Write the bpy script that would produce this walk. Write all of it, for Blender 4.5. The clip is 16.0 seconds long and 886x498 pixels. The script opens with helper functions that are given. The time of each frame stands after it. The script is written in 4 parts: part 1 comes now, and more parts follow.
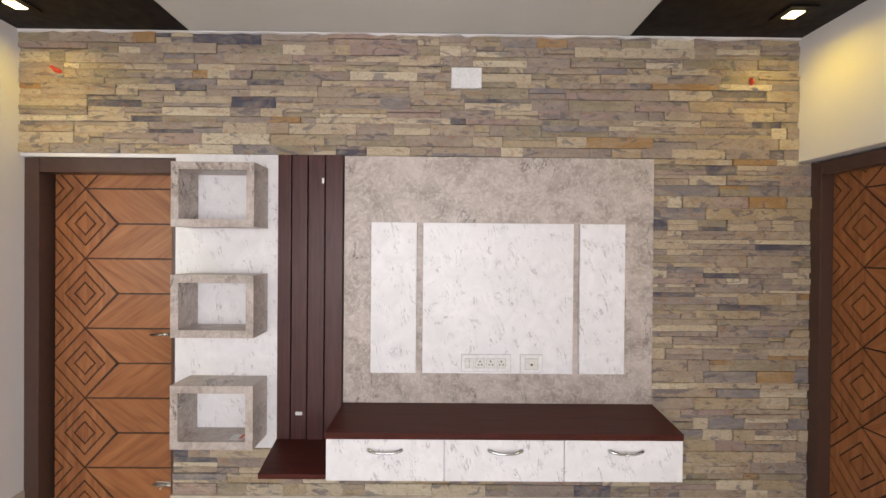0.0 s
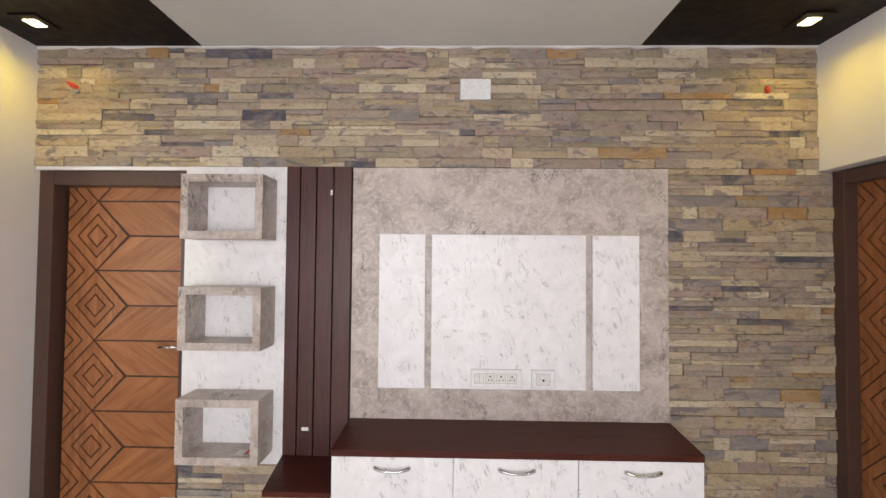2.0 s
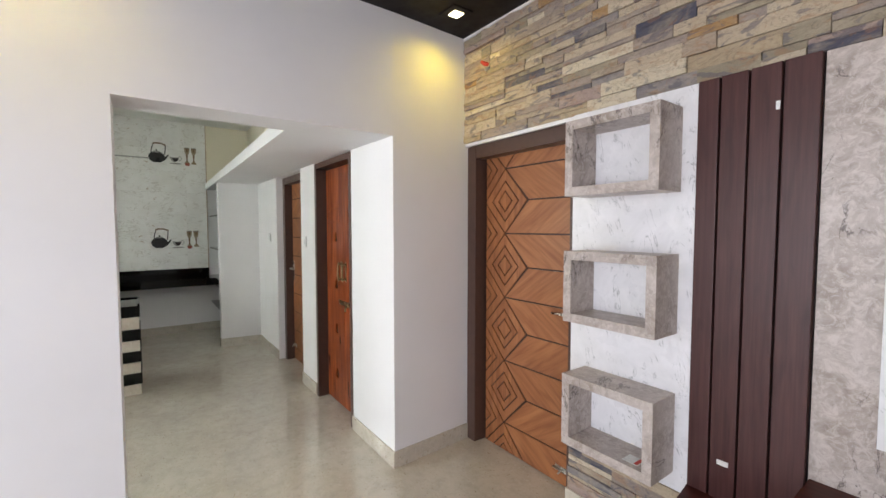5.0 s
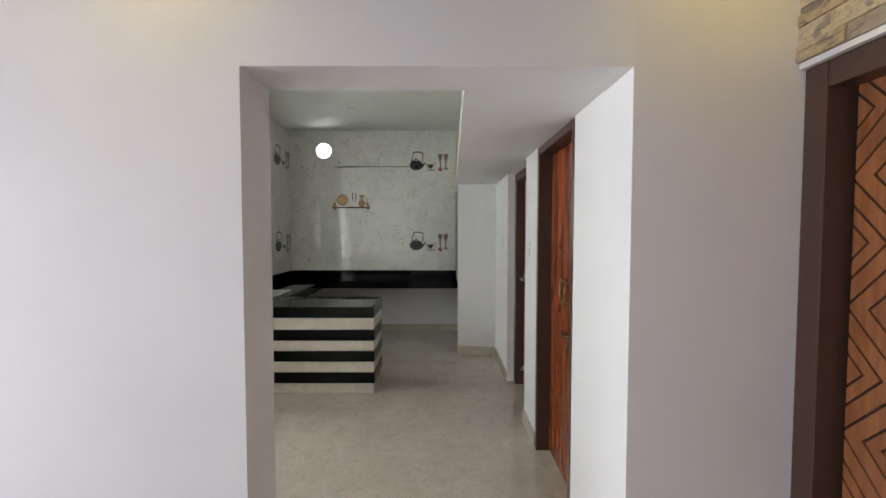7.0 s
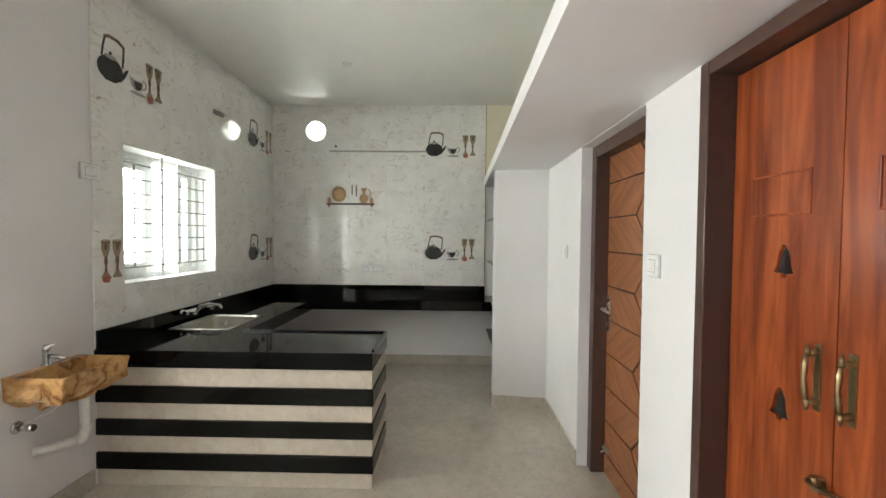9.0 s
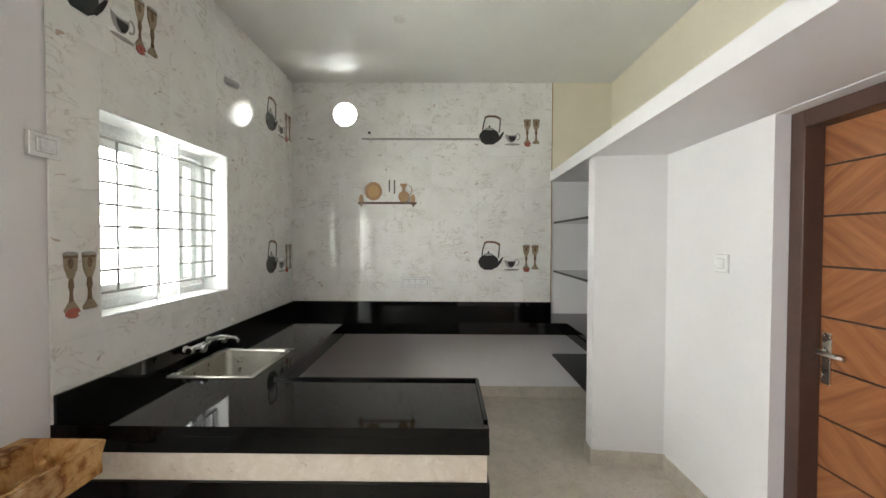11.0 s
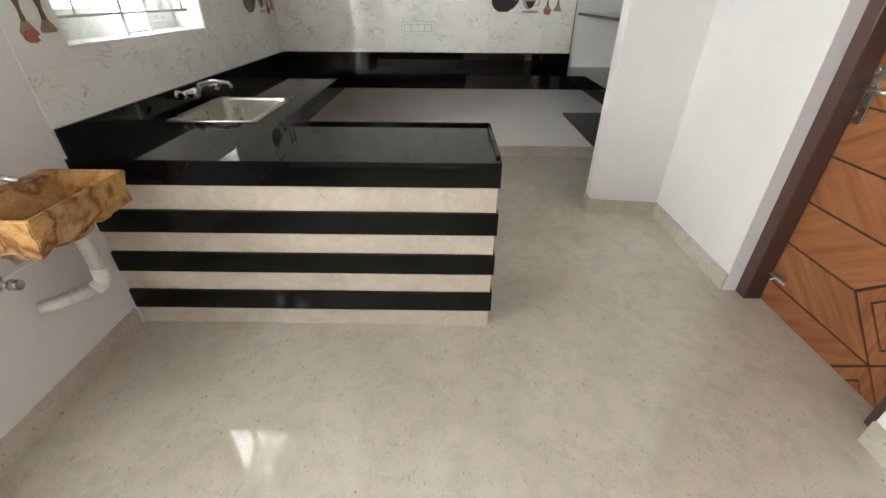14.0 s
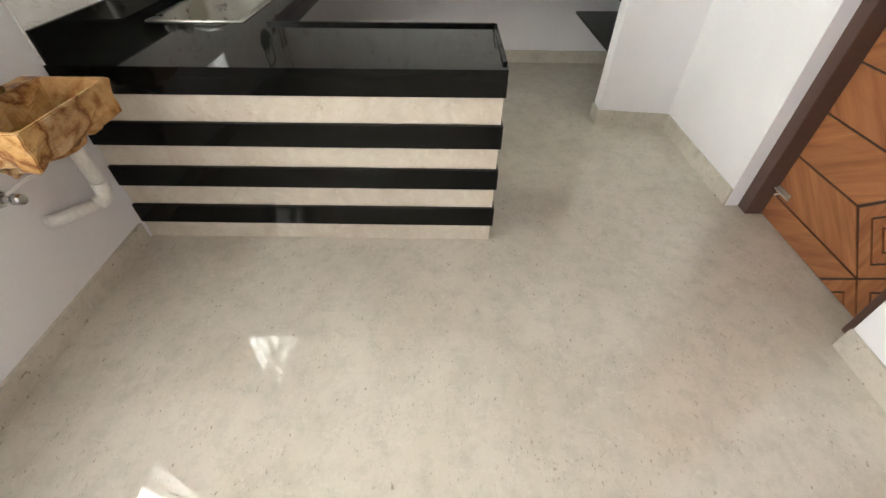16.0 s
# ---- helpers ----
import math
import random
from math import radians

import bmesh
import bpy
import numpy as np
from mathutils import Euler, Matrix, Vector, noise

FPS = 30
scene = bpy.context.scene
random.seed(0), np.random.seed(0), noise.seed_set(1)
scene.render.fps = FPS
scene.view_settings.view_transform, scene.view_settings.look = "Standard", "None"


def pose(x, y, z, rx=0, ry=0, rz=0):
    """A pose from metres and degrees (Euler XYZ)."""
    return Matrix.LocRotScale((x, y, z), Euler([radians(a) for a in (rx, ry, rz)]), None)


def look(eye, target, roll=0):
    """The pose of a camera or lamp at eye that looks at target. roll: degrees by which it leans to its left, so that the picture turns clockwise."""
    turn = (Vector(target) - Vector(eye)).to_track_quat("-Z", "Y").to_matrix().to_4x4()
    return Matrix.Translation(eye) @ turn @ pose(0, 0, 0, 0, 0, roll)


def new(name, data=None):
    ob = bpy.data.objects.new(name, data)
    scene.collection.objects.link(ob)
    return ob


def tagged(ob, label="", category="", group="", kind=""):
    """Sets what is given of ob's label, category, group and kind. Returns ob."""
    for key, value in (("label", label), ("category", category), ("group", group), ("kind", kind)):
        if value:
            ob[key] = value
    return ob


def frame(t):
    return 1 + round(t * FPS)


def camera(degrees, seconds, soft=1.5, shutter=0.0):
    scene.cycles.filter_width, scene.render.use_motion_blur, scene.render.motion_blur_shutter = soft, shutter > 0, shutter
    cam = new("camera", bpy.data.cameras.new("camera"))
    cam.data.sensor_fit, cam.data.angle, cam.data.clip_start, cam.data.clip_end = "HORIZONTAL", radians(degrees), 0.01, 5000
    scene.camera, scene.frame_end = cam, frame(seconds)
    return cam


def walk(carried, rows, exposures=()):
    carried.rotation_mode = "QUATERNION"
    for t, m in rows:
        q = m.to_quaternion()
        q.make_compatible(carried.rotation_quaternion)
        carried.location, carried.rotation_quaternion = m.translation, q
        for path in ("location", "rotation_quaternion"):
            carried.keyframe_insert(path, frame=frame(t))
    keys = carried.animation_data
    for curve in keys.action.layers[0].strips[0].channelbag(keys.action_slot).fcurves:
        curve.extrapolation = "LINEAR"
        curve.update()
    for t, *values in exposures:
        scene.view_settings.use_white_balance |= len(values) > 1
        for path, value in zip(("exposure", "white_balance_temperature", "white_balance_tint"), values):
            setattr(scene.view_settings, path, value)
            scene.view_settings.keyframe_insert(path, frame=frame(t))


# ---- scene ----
cam = camera(93.6, 16.0)
PATH = [
    (0, (-0.076, -0.017, 1.592), (-0.063, 1.983, 1.58), 0.5),
    (0.5, (-0.067, 0.01, 1.596), (-0.053, 2.009, 1.627), 0.5),
    (1, (-0.06, 0.044, 1.59), (-0.046, 2.044, 1.642), 0.5),
    (1.5, (-0.058, 0.025, 1.584), (-0.055, 2.025, 1.645), 0.5),
    (2, (-0.067, 0.021, 1.584), (-0.105, 2.02, 1.636), 0.5),
    (2.5, (-0.085, 0.028, 1.576), (-0.225, 2.023, 1.607), 0.6),
    (3, (-0.089, 0.027, 1.561), (-0.423, 1.999, 1.554), 0.6),
    (3.5, (-0.099, 0.039, 1.553), (-0.7, 1.945, 1.504), 0.6),
    (4, (-0.138, 0.144, 1.533), (-1.072, 1.911, 1.455), 0.5),
    (4.3, (-0.186, 0.219, 1.503), (-1.312, 1.87, 1.427), 0.4),
    (4.5, (-0.21, 0.368, 1.53), (-1.504, 1.89, 1.433), 0.3),
    (5, (-0.253, 0.587, 1.536), (-1.868, 1.762, 1.435), -0.0),
    (5.2, (-0.253, 0.676, 1.554), (-1.975, 1.688, 1.45), -0.3),
    (7.3, (-1.308, 1.213, 1.533), (-3.306, 1.168, 1.455), 0.3),
    (7.5, (-1.469, 1.196, 1.533), (-3.467, 1.136, 1.46), 0.4),
    (8, (-1.84, 1.185, 1.513), (-3.837, 1.114, 1.448), 0.4),
    (8.2, (-1.982, 1.174, 1.541), (-3.98, 1.11, 1.47), 0.6),
    (8.5, (-2.188, 1.152, 1.519), (-4.186, 1.092, 1.457), 0.5),
    (9, (-2.521, 1.02, 1.518), (-4.52, 0.98, 1.459), 0.5),
    (9.2, (-2.636, 0.976, 1.52), (-4.635, 0.94, 1.461), 0.5),
    (11.3, (-3.408, 0.352, 1.537), (-5.408, 0.339, 1.494), 0.2),
    (11.5, (-3.401, 0.342, 1.536), (-5.4, 0.331, 1.479), 0.4),
    (12, (-3.378, 0.323, 1.544), (-5.375, 0.307, 1.426), 0.4),
    (12.5, (-3.371, 0.333, 1.519), (-5.353, 0.311, 1.25), 0.4),
    (13, (-3.364, 0.334, 1.487), (-5.303, 0.313, 0.996), 0.3),
    (13.5, (-3.39, 0.343, 1.436), (-5.24, 0.327, 0.677), 0.4),
    (14, (-3.427, 0.351, 1.37), (-5.133, 0.338, 0.327), 0.4),
    (14.5, (-3.469, 0.354, 1.288), (-5.016, 0.342, 0.019), 0.5),
    (15, (-3.474, 0.346, 1.275), (-4.906, 0.339, -0.122), 0.6),
    (15.5, (-3.464, 0.348, 1.291), (-4.861, 0.335, -0.14), 0.5),
    (16, (-3.424, 0.345, 1.37), (-4.885, 0.332, 0.005), 0.4),
]
EXPOSURES = [(0, -0.03, 6700, 6), (3, -0.05, 6650, 5), (4, -0.10, 6550, 3), (5.2, 0.0, 6150, 5), (7.3, -0.36, 6150, 6), (7.6, -0.36, 6250, 5), (8, -0.30, 6500, 1), (8.5, -0.08, 7450, -3),
             (9.0, 0.36, 6350, 6), (11.3, 0.5, 6250, 9), (12.5, 0.56, 6150, 10), (14.0, 0.70, 6300, 9), (16, 0.80, 6350, 9)]
walk(cam, [(t, look(eye, target, roll)) for t, eye, target, roll in PATH], EXPOSURES)

# ---- world, light ----
world = bpy.data.worlds.new("world")
scene.world = world
world.use_nodes = True
wn = world.node_tree
sky = wn.nodes.new("ShaderNodeTexSky")
sky.sky_type = "NISHITA"
sky.sun_disc = False
sky.sun_elevation = radians(50)
sky.sun_rotation = radians(200)
wn.links.new(sky.outputs[0], wn.nodes["Background"].inputs[0])
wn.nodes["Background"].inputs[1].default_value = 0.1

sun = new("sun", bpy.data.lights.new("sun", "SUN"))
sun.data.energy, sun.data.angle, sun.data.color = 3.0, radians(0.5), (1.0, 0.95, 0.88)
sun.matrix_world = look((0, 0, 0), (0.25, -0.9, -1.2))


def area_lamp(name, eye, target, w, h, watts, color):
    lamp = new(name, bpy.data.lights.new(name, "AREA"))
    lamp.data.shape, lamp.data.size, lamp.data.size_y = "RECTANGLE", w, h
    lamp.data.energy, lamp.data.color = watts, color
    lamp.matrix_world = look(eye, target)
    return lamp


# daylight and an added fill in openings, two spots in dark ceiling bands
area_lamp("daylight_living", (-0.6, -2.95, 1.35), (-0.6, 0.0, 0.9), 3.0, 2.1, 132, (0.955, 0.918, 1.0))
# fill from an unseen east opening, added to brighten the west wall
area_lamp("fill_light_east", (2.42, -1.3, 1.45), (0.0, -1.0, 1.2), 1.5, 1.3, 36, (0.95, 0.925, 1.0))
area_lamp("daylight_kitchen", (-5.6, -2.2, 1.7), (-5.6, 0.0, 1.7), 3.2, 2.3, 240, (1.0, 1.0, 0.88))
area_lamp("daylight_side_window", (-3.68, -1.45, 1.5), (-3.68, 0.0, 1.3), 1.1, 1.25, 22, (1.0, 0.99, 0.93))
area_lamp("sunlit_ground_bounce", (-8.1, -0.592, 2.06), (-7.52, -0.592, 2.74), 0.9, 0.8, 170, (1.0, 1.0, 0.93))


def spot_lamp(x, y):
    lamp = new("downlight_beam", bpy.data.lights.new("downlight_beam", "SPOT"))
    lamp.data.energy, lamp.data.color = 14, (1.0, 0.70, 0.06)
    lamp.data.spot_size, lamp.data.spot_blend, lamp.data.shadow_soft_size = radians(164), 1.0, 0.04
    lamp.matrix_world = look((x, y, 2.825), (x, y, 0))


# ---- materials ----
def srgb(r, g, b):
    f = lambda c: c / 12.92 if c <= 0.04045 else ((c + 0.055) / 1.055) ** 2.4
    return (f(r / 255), f(g / 255), f(b / 255), 1.0)


class Mat:
    """A node material with short helpers."""

    def __init__(self, name, rough=0.5, metal=0.0, spec=0.5):
        self.m = bpy.data.materials.new(name)
        self.m.use_nodes = True
        self.t = self.m.node_tree
        self.b = self.t.nodes["Principled BSDF"]
        self.b.inputs["Roughness"].default_value = rough
        self.b.inputs["Metallic"].default_value = metal
        self.b.inputs["Specular IOR Level"].default_value = spec
        self.co = self.t.nodes.new("ShaderNodeTexCoord").outputs["Object"]

    def link(self, a, b):
        self.t.links.new(a, b)

    def mapping(self, scale=(1, 1, 1), rot=(0, 0, 0), src=None):
        n = self.t.nodes.new("ShaderNodeMapping")
        n.inputs["Scale"].default_value = scale
        n.inputs["Rotation"].default_value = [radians(a) for a in rot]
        self.link(src or self.co, n.inputs[0])
        return n.outputs[0]

    def shifted(self, src=None):
        """Coordinates moved by a random step for each piece."""
        o = self.t.nodes.new("ShaderNodeObjectInfo").outputs["Random"]
        g = self.t.nodes.new("ShaderNodeNewGeometry").outputs["Random Per Island"]
        s = self.math("MULTIPLY", self.math("ADD", o, g), 37.0)
        n = self.t.nodes.new("ShaderNodeVectorMath")
        self.link(src or self.co, n.inputs[0])
        self.link(s, n.inputs[1])
        return n.outputs[0]

    def piece_random(self):
        o = self.t.nodes.new("ShaderNodeObjectInfo").outputs["Random"]
        g = self.t.nodes.new("ShaderNodeNewGeometry").outputs["Random Per Island"]
        return self.math("FRACT", self.math("ADD", o, g), 0.0)

    def math(self, op, a, b):
        n = self.t.nodes.new("ShaderNodeMath")
        n.operation = op
        for s, v in ((n.inputs[0], a), (n.inputs[1], b)):
            if isinstance(v, (int, float)):
                s.default_value = v
            else:
                self.link(v, s)
        return n.outputs[0]

    def noise(self, scale, detail=4, rough=0.55, src=None, distort=0.0):
        n = self.t.nodes.new("ShaderNodeTexNoise")
        n.inputs["Scale"].default_value, n.inputs["Detail"].default_value = scale, detail
        n.inputs["Roughness"].default_value, n.inputs["Distortion"].default_value = rough, distort
        self.link(src or self.co, n.inputs["Vector"])
        return n.outputs["Fac"]

    def voronoi(self, scale, feature="F1", src=None):
        n = self.t.nodes.new("ShaderNodeTexVoronoi")
        n.feature = feature
        n.inputs["Scale"].default_value = scale
        self.link(src or self.co, n.inputs["Vector"])
        return n.outputs["Distance"]

    def ramp(self, fac, *stops, constant=False):
        n = self.t.nodes.new("ShaderNodeValToRGB")
        if constant:
            n.color_ramp.interpolation = "CONSTANT"
        while len(n.color_ramp.elements) < len(stops):
            n.color_ramp.elements.new(0.5)
        for e, (p, c) in zip(n.color_ramp.elements, stops):
            e.position = p
            e.color = c if isinstance(c, tuple) else (c, c, c, 1)
        self.link(fac, n.inputs[0])
        return n.outputs[0]

    def mix(self, a, b, fac, mode="MIX"):
        n = self.t.nodes.new("ShaderNodeMix")
        n.data_type, n.blend_type = "RGBA", mode
        for s, v in ((n.inputs[0], fac), (n.inputs[6], a), (n.inputs[7], b)):
            if isinstance(v, (int, float, tuple)):
                s.default_value = v
            else:
                self.link(v, s)
        return n.outputs[2]

    def color(self, v):
        if isinstance(v, tuple):
            self.b.inputs["Base Color"].default_value = v
        else:
            self.link(v, self.b.inputs["Base Color"])
        return self

    def rough(self, v):
        self.link(v, self.b.inputs["Roughness"])
        return self

    def bump(self, height, strength=0.2, distance=0.002):
        n = self.t.nodes.new("ShaderNodeBump")
        n.inputs["Strength"].default_value, n.inputs["Distance"].default_value = strength, distance
        self.link(height, n.inputs["Height"])
        self.link(n.outputs[0], self.b.inputs["Normal"])
        return self


def paint(name, c, rough=0.55):
    m = Mat(name, rough, spec=0.3)
    d = tuple(v * 0.93 for v in c[:3]) + (1,)
    m.color(m.mix(c, d, m.ramp(m.noise(1.3, 5), (0.35, 0.0), (0.7, 1.0))))
    m.bump(m.noise(90, 3), 0.08, 0.001)
    return m.m


def plain(name, c, rough=0.4, metal=0.0, spec=0.5, grain=60):
    m = Mat(name, rough, metal, spec)
    d = tuple(v * 0.85 for v in c[:3]) + (1,)
    m.color(m.mix(c, d, m.ramp(m.noise(grain, 4), (0.4, 0.0), (0.7, 1.0))))
    m.rough(m.ramp(m.noise(14, 4), (0.3, rough * 0.85), (0.7, min(1, rough * 1.2))))
    return m.m


M_WALL = paint("white_wall_paint", (0.775, 0.758, 0.764, 1))
M_CREAM = paint("cream_wall_paint", (0.79, 0.735, 0.59, 1))
M_CEIL = paint("white_ceiling_paint", (0.68, 0.67, 0.65, 1))
M_CEIL_K = paint("white_kitchen_ceiling_paint", (0.80, 0.80, 0.76, 1))
M_BAND = plain("dark_band_paint", (0.007, 0.004, 0.004, 1), 0.5, spec=0.2)
M_FRAME = plain("brown_frame_paint", (0.078, 0.041, 0.031, 1), 0.35, grain=25)
M_PLASTIC = plain("white_plastic", (0.80, 0.80, 0.80, 1), 0.3)
M_PVC = plain("white_pvc_pipe", (0.74, 0.72, 0.68, 1), 0.35)
M_CHROME = plain("chrome", (0.62, 0.62, 0.62, 1), 0.12, 1.0)
M_STEEL = plain("brushed_steel", (0.62, 0.60, 0.56, 1), 0.28, 1.0)
M_SINK = plain("satin_steel", (0.40, 0.385, 0.34, 1), 0.30, 1.0, grain=4)
M_BRASS = plain("aged_brass", (0.28, 0.20, 0.10, 1), 0.32, 1.0)
M_BLACK = plain("black_print", (0.012, 0.012, 0.013, 1), 0.3)
# near-black that paints the shade inside holes and between boards
M_DARK = plain("recess_shade", (0.02, 0.012, 0.01, 1), 0.7)
M_UPVC = plain("white_window_profile", (0.80, 0.82, 0.82, 1), 0.3)
M_GRILLE = plain("white_grille_paint", (0.38, 0.38, 0.365, 1), 0.4)
M_RED = plain("red_tape", (0.55, 0.05, 0.03, 1), 0.5)
M_TAN = plain("tan_print", (0.38, 0.22, 0.10, 1), 0.3, grain=40)
M_GOLD = plain("bronze_print", (0.16, 0.09, 0.04, 1), 0.3, grain=80)
M_PAPER = plain("paper_label", (0.78, 0.78, 0.76, 1), 0.6)
M_GREY = plain("grey_print", (0.33, 0.32, 0.31, 1), 0.4)
# grey that puts the shadow lines round plates and modules into colour
M_SHADOW_LINE = plain("pale_grey_shadow_line", (0.52, 0.51, 0.50, 1), 0.6)
M_ROSE = plain("rose_print", (0.38, 0.10, 0.07, 1), 0.3, grain=90)
M_ROSEWOOD = plain("dark_brown_print", (0.07, 0.03, 0.018, 1), 0.3)
M_PEWTER = plain("pewter_print", (0.30, 0.235, 0.15, 1), 0.3, grain=70)
M_MORTAR = plain("stone_backing", (0.07, 0.058, 0.045, 1), 0.9, grain=120)

# split stone strips, each its own shade, with rust and slate blue patches
m = Mat("split_slate", 0.75, spec=0.25)
m.co = m.t.nodes.new("ShaderNodeNewGeometry").outputs["Position"]
sh = m.shifted()
tone = m.ramp(m.piece_random(), (0.0, srgb(84, 84, 96)), (0.05, srgb(158, 144, 132)), (0.16, srgb(168, 152, 134)),
              (0.28, srgb(188, 172, 148)), (0.40, srgb(150, 138, 130)), (0.52, srgb(196, 182, 158)), (0.60, srgb(150, 140, 120)),
              (0.70, srgb(176, 158, 130)), (0.80, srgb(136, 130, 130)), (0.87, srgb(208, 196, 172)), (0.93, srgb(162, 142, 134)), (0.975, srgb(166, 132, 90)), constant=True)
flat = m.mapping((1.0, 1.0, 2.2), (0, 14, 0), sh)
slate = m.ramp(m.noise(6.5, 6, 0.6, flat, 1.2), (0.57, 0.0), (0.61, 1.0))
rust = m.ramp(m.noise(7.5, 7, 0.65, m.mapping((1.0, 1.0, 1.6), (0, -30, 0), sh), 2.2), (0.55, 0.0), (0.62, 1.0))
pale = m.ramp(m.noise(5.0, 7, 0.7, flat, 0.8), (0.45, 0.0), (0.66, 1.0))
seam = m.ramp(m.math("ABSOLUTE", m.math("SUBTRACT", m.noise(8, 6, 0.6, flat, 1.5), 0.5), 0.0), (0.0, 1.0), (0.014, 0.0))
c = m.mix(tone, srgb(198, 182, 158), m.math("MULTIPLY", pale, 0.45))
c = m.mix(c, srgb(158, 116, 84), m.math("MULTIPLY", rust, 0.42))
c = m.mix(c, srgb(98, 96, 106), m.math("MULTIPLY", slate, 0.62))
c = m.mix(c, srgb(92, 80, 72), m.math("MULTIPLY", seam, 0.5))
c = m.mix(c, srgb(110, 98, 88), m.math("MULTIPLY", m.ramp(m.noise(70, 5, 0.7, sh), (0.5, 0.0), (0.75, 1.0)), 0.35))
m.color(c)
m.bump(m.noise(22, 8, 0.7, flat), 0.9, 0.012)
M_STONE = m.m


def marble(name, base, mid, vein, rough, vein_amount, scale, rot):
    m = Mat(name, rough, spec=0.4)
    co = m.mapping((1, 1, 0.26), (0, 0, 0), m.mapping((1, 1, 1), rot))
    cloud = m.ramp(m.noise(scale, 8, 0.65, None, 0.8), (0.33, 0.0), (0.68, 1.0))
    c = m.mix(base, mid, cloud)
    v = m.noise(scale * 1.5, 9, 0.62, co, 1.6)
    line = m.ramp(m.math("ABSOLUTE", m.math("SUBTRACT", v, 0.5), 0.0), (0.0, 1.0), (0.015, 0.0))
    gate = m.ramp(m.noise(scale * 1.6, 4, 0.6), (0.49, 0.0), (0.60, 1.0))
    c = m.mix(c, vein, m.math("MULTIPLY", m.math("MULTIPLY", line, gate), vein_amount))
    m.color(c)
    m.rough(m.ramp(m.noise(8, 4), (0.3, rough * 0.8), (0.7, rough * 1.25)))
    return m


mm = marble("white_marble_laminate", (0.84, 0.825, 0.84, 1), (0.74, 0.73, 0.74, 1), (0.16, 0.16, 0.16, 1), 0.3, 0.75, 8.0, (0, 17, 0))
M_MWHITE = mm.m
mm = Mat("grey_marble_laminate", 0.36, spec=0.4)
mm.co = mm.t.nodes.new("ShaderNodeNewGeometry").outputs["Position"]
base = mm.mix(srgb(150, 137, 127), srgb(192, 181, 174), mm.ramp(mm.noise(4.5, 9, 0.72, None, 0.9), (0.36, 0.0), (0.62, 1.0)))
fleck = mm.ramp(mm.noise(30, 8, 0.75, None, 1.0), (0.47, 0.0), (0.60, 1.0))
base = mm.mix(base, srgb(212, 203, 197), mm.math("MULTIPLY", fleck, 0.55))
pit = mm.ramp(mm.noise(24, 8, 0.75, mm.mapping((1, 1, 1.5), (0, 40, 0)), 1.5), (0.60, 0.0), (0.70, 1.0))
base = mm.mix(base, srgb(122, 110, 104), mm.math("MULTIPLY", pit, 0.6))
for turn, size, reach in ((35, 2.1, 0.007), (-40, 3.4, 0.005)):
    vn = mm.noise(size, 10, 0.62, mm.mapping((1, 1, 0.45), (0, turn, 0)), 0.9)
    ln = mm.ramp(mm.math("ABSOLUTE", mm.math("SUBTRACT", vn, 0.5), 0.0), (0.0, 1.0), (reach, 0.0))
    gt = mm.ramp(mm.noise(3.1, 3, 0.5, mm.mapping((1, 1, 1), (0, turn, 0))), (0.53, 0.0), (0.60, 1.0))
    base = mm.mix(base, srgb(70, 60, 56), mm.math("MULTIPLY", mm.math("MULTIPLY", ln, gt), 0.9))
mm.color(base)
M_MGREY = mm.m


def wood(name, light, dark, rough, scale, rot, spec=0.4, streak=14.0):
    """Grain that runs along x of the turned coordinates."""
    m = Mat(name, rough, spec=spec)
    turned = m.mapping((1, 1, 1), rot, m.shifted())
    co = m.mapping((1.0, streak, streak), (0, 0, 0), turned)
    g = m.noise(scale, 7, 0.6, co, 0.4)
    co2 = m.mapping((0.8, 7.0, 7.0), (0, 0, 0), turned)
    big = m.noise(scale * 1.3, 3, 0.5, co2, 1.0)
    c = m.mix(light, dark, m.ramp(g, (0.3, 0.0), (0.72, 1.0)))
    c = m.mix(c, tuple(v * 0.62 for v in dark[:3]) + (1,), m.math("MULTIPLY", m.ramp(big, (0.5, 0.0), (0.75, 1.0)), 0.55))
    m.color(c)
    m.bump(g, 0.1, 0.001)
    return m.m


DL, DD = (0.37, 0.152, 0.060, 1), (0.21, 0.074, 0.028, 1)
M_DOOR_UP = wood("door_veneer_rising", DL, DD, 0.38, 2.2, (0, 35, 0))
M_DOOR_DN = wood("door_veneer_falling", DL, DD, 0.38, 2.2, (0, -35, 0))
M_DOOR_V = wood("door_veneer_upright", DL, DD, 0.38, 2.2, (0, 90, 0))
M_GROOVE = plain("door_groove", (0.035, 0.012, 0.006, 1), 0.6)
M_TEAK = wood("polished_teak", (0.36, 0.085, 0.023, 1), (0.12, 0.021, 0.008, 1), 0.25, 1.6, (0, 90, 0), 0.5, 11.0)
M_WENGE = wood("dark_wenge_laminate", (0.085, 0.033, 0.030, 1), (0.052, 0.018, 0.017, 1), 0.36, 3.0, (0, 90, 0), 0.35, 30.0)
M_WENGE_X = wood("dark_wenge_top", (0.085, 0.021, 0.015, 1), (0.046, 0.011, 0.008, 1), 0.4, 3.0, (0, 0, 0), 0.15, 30.0)

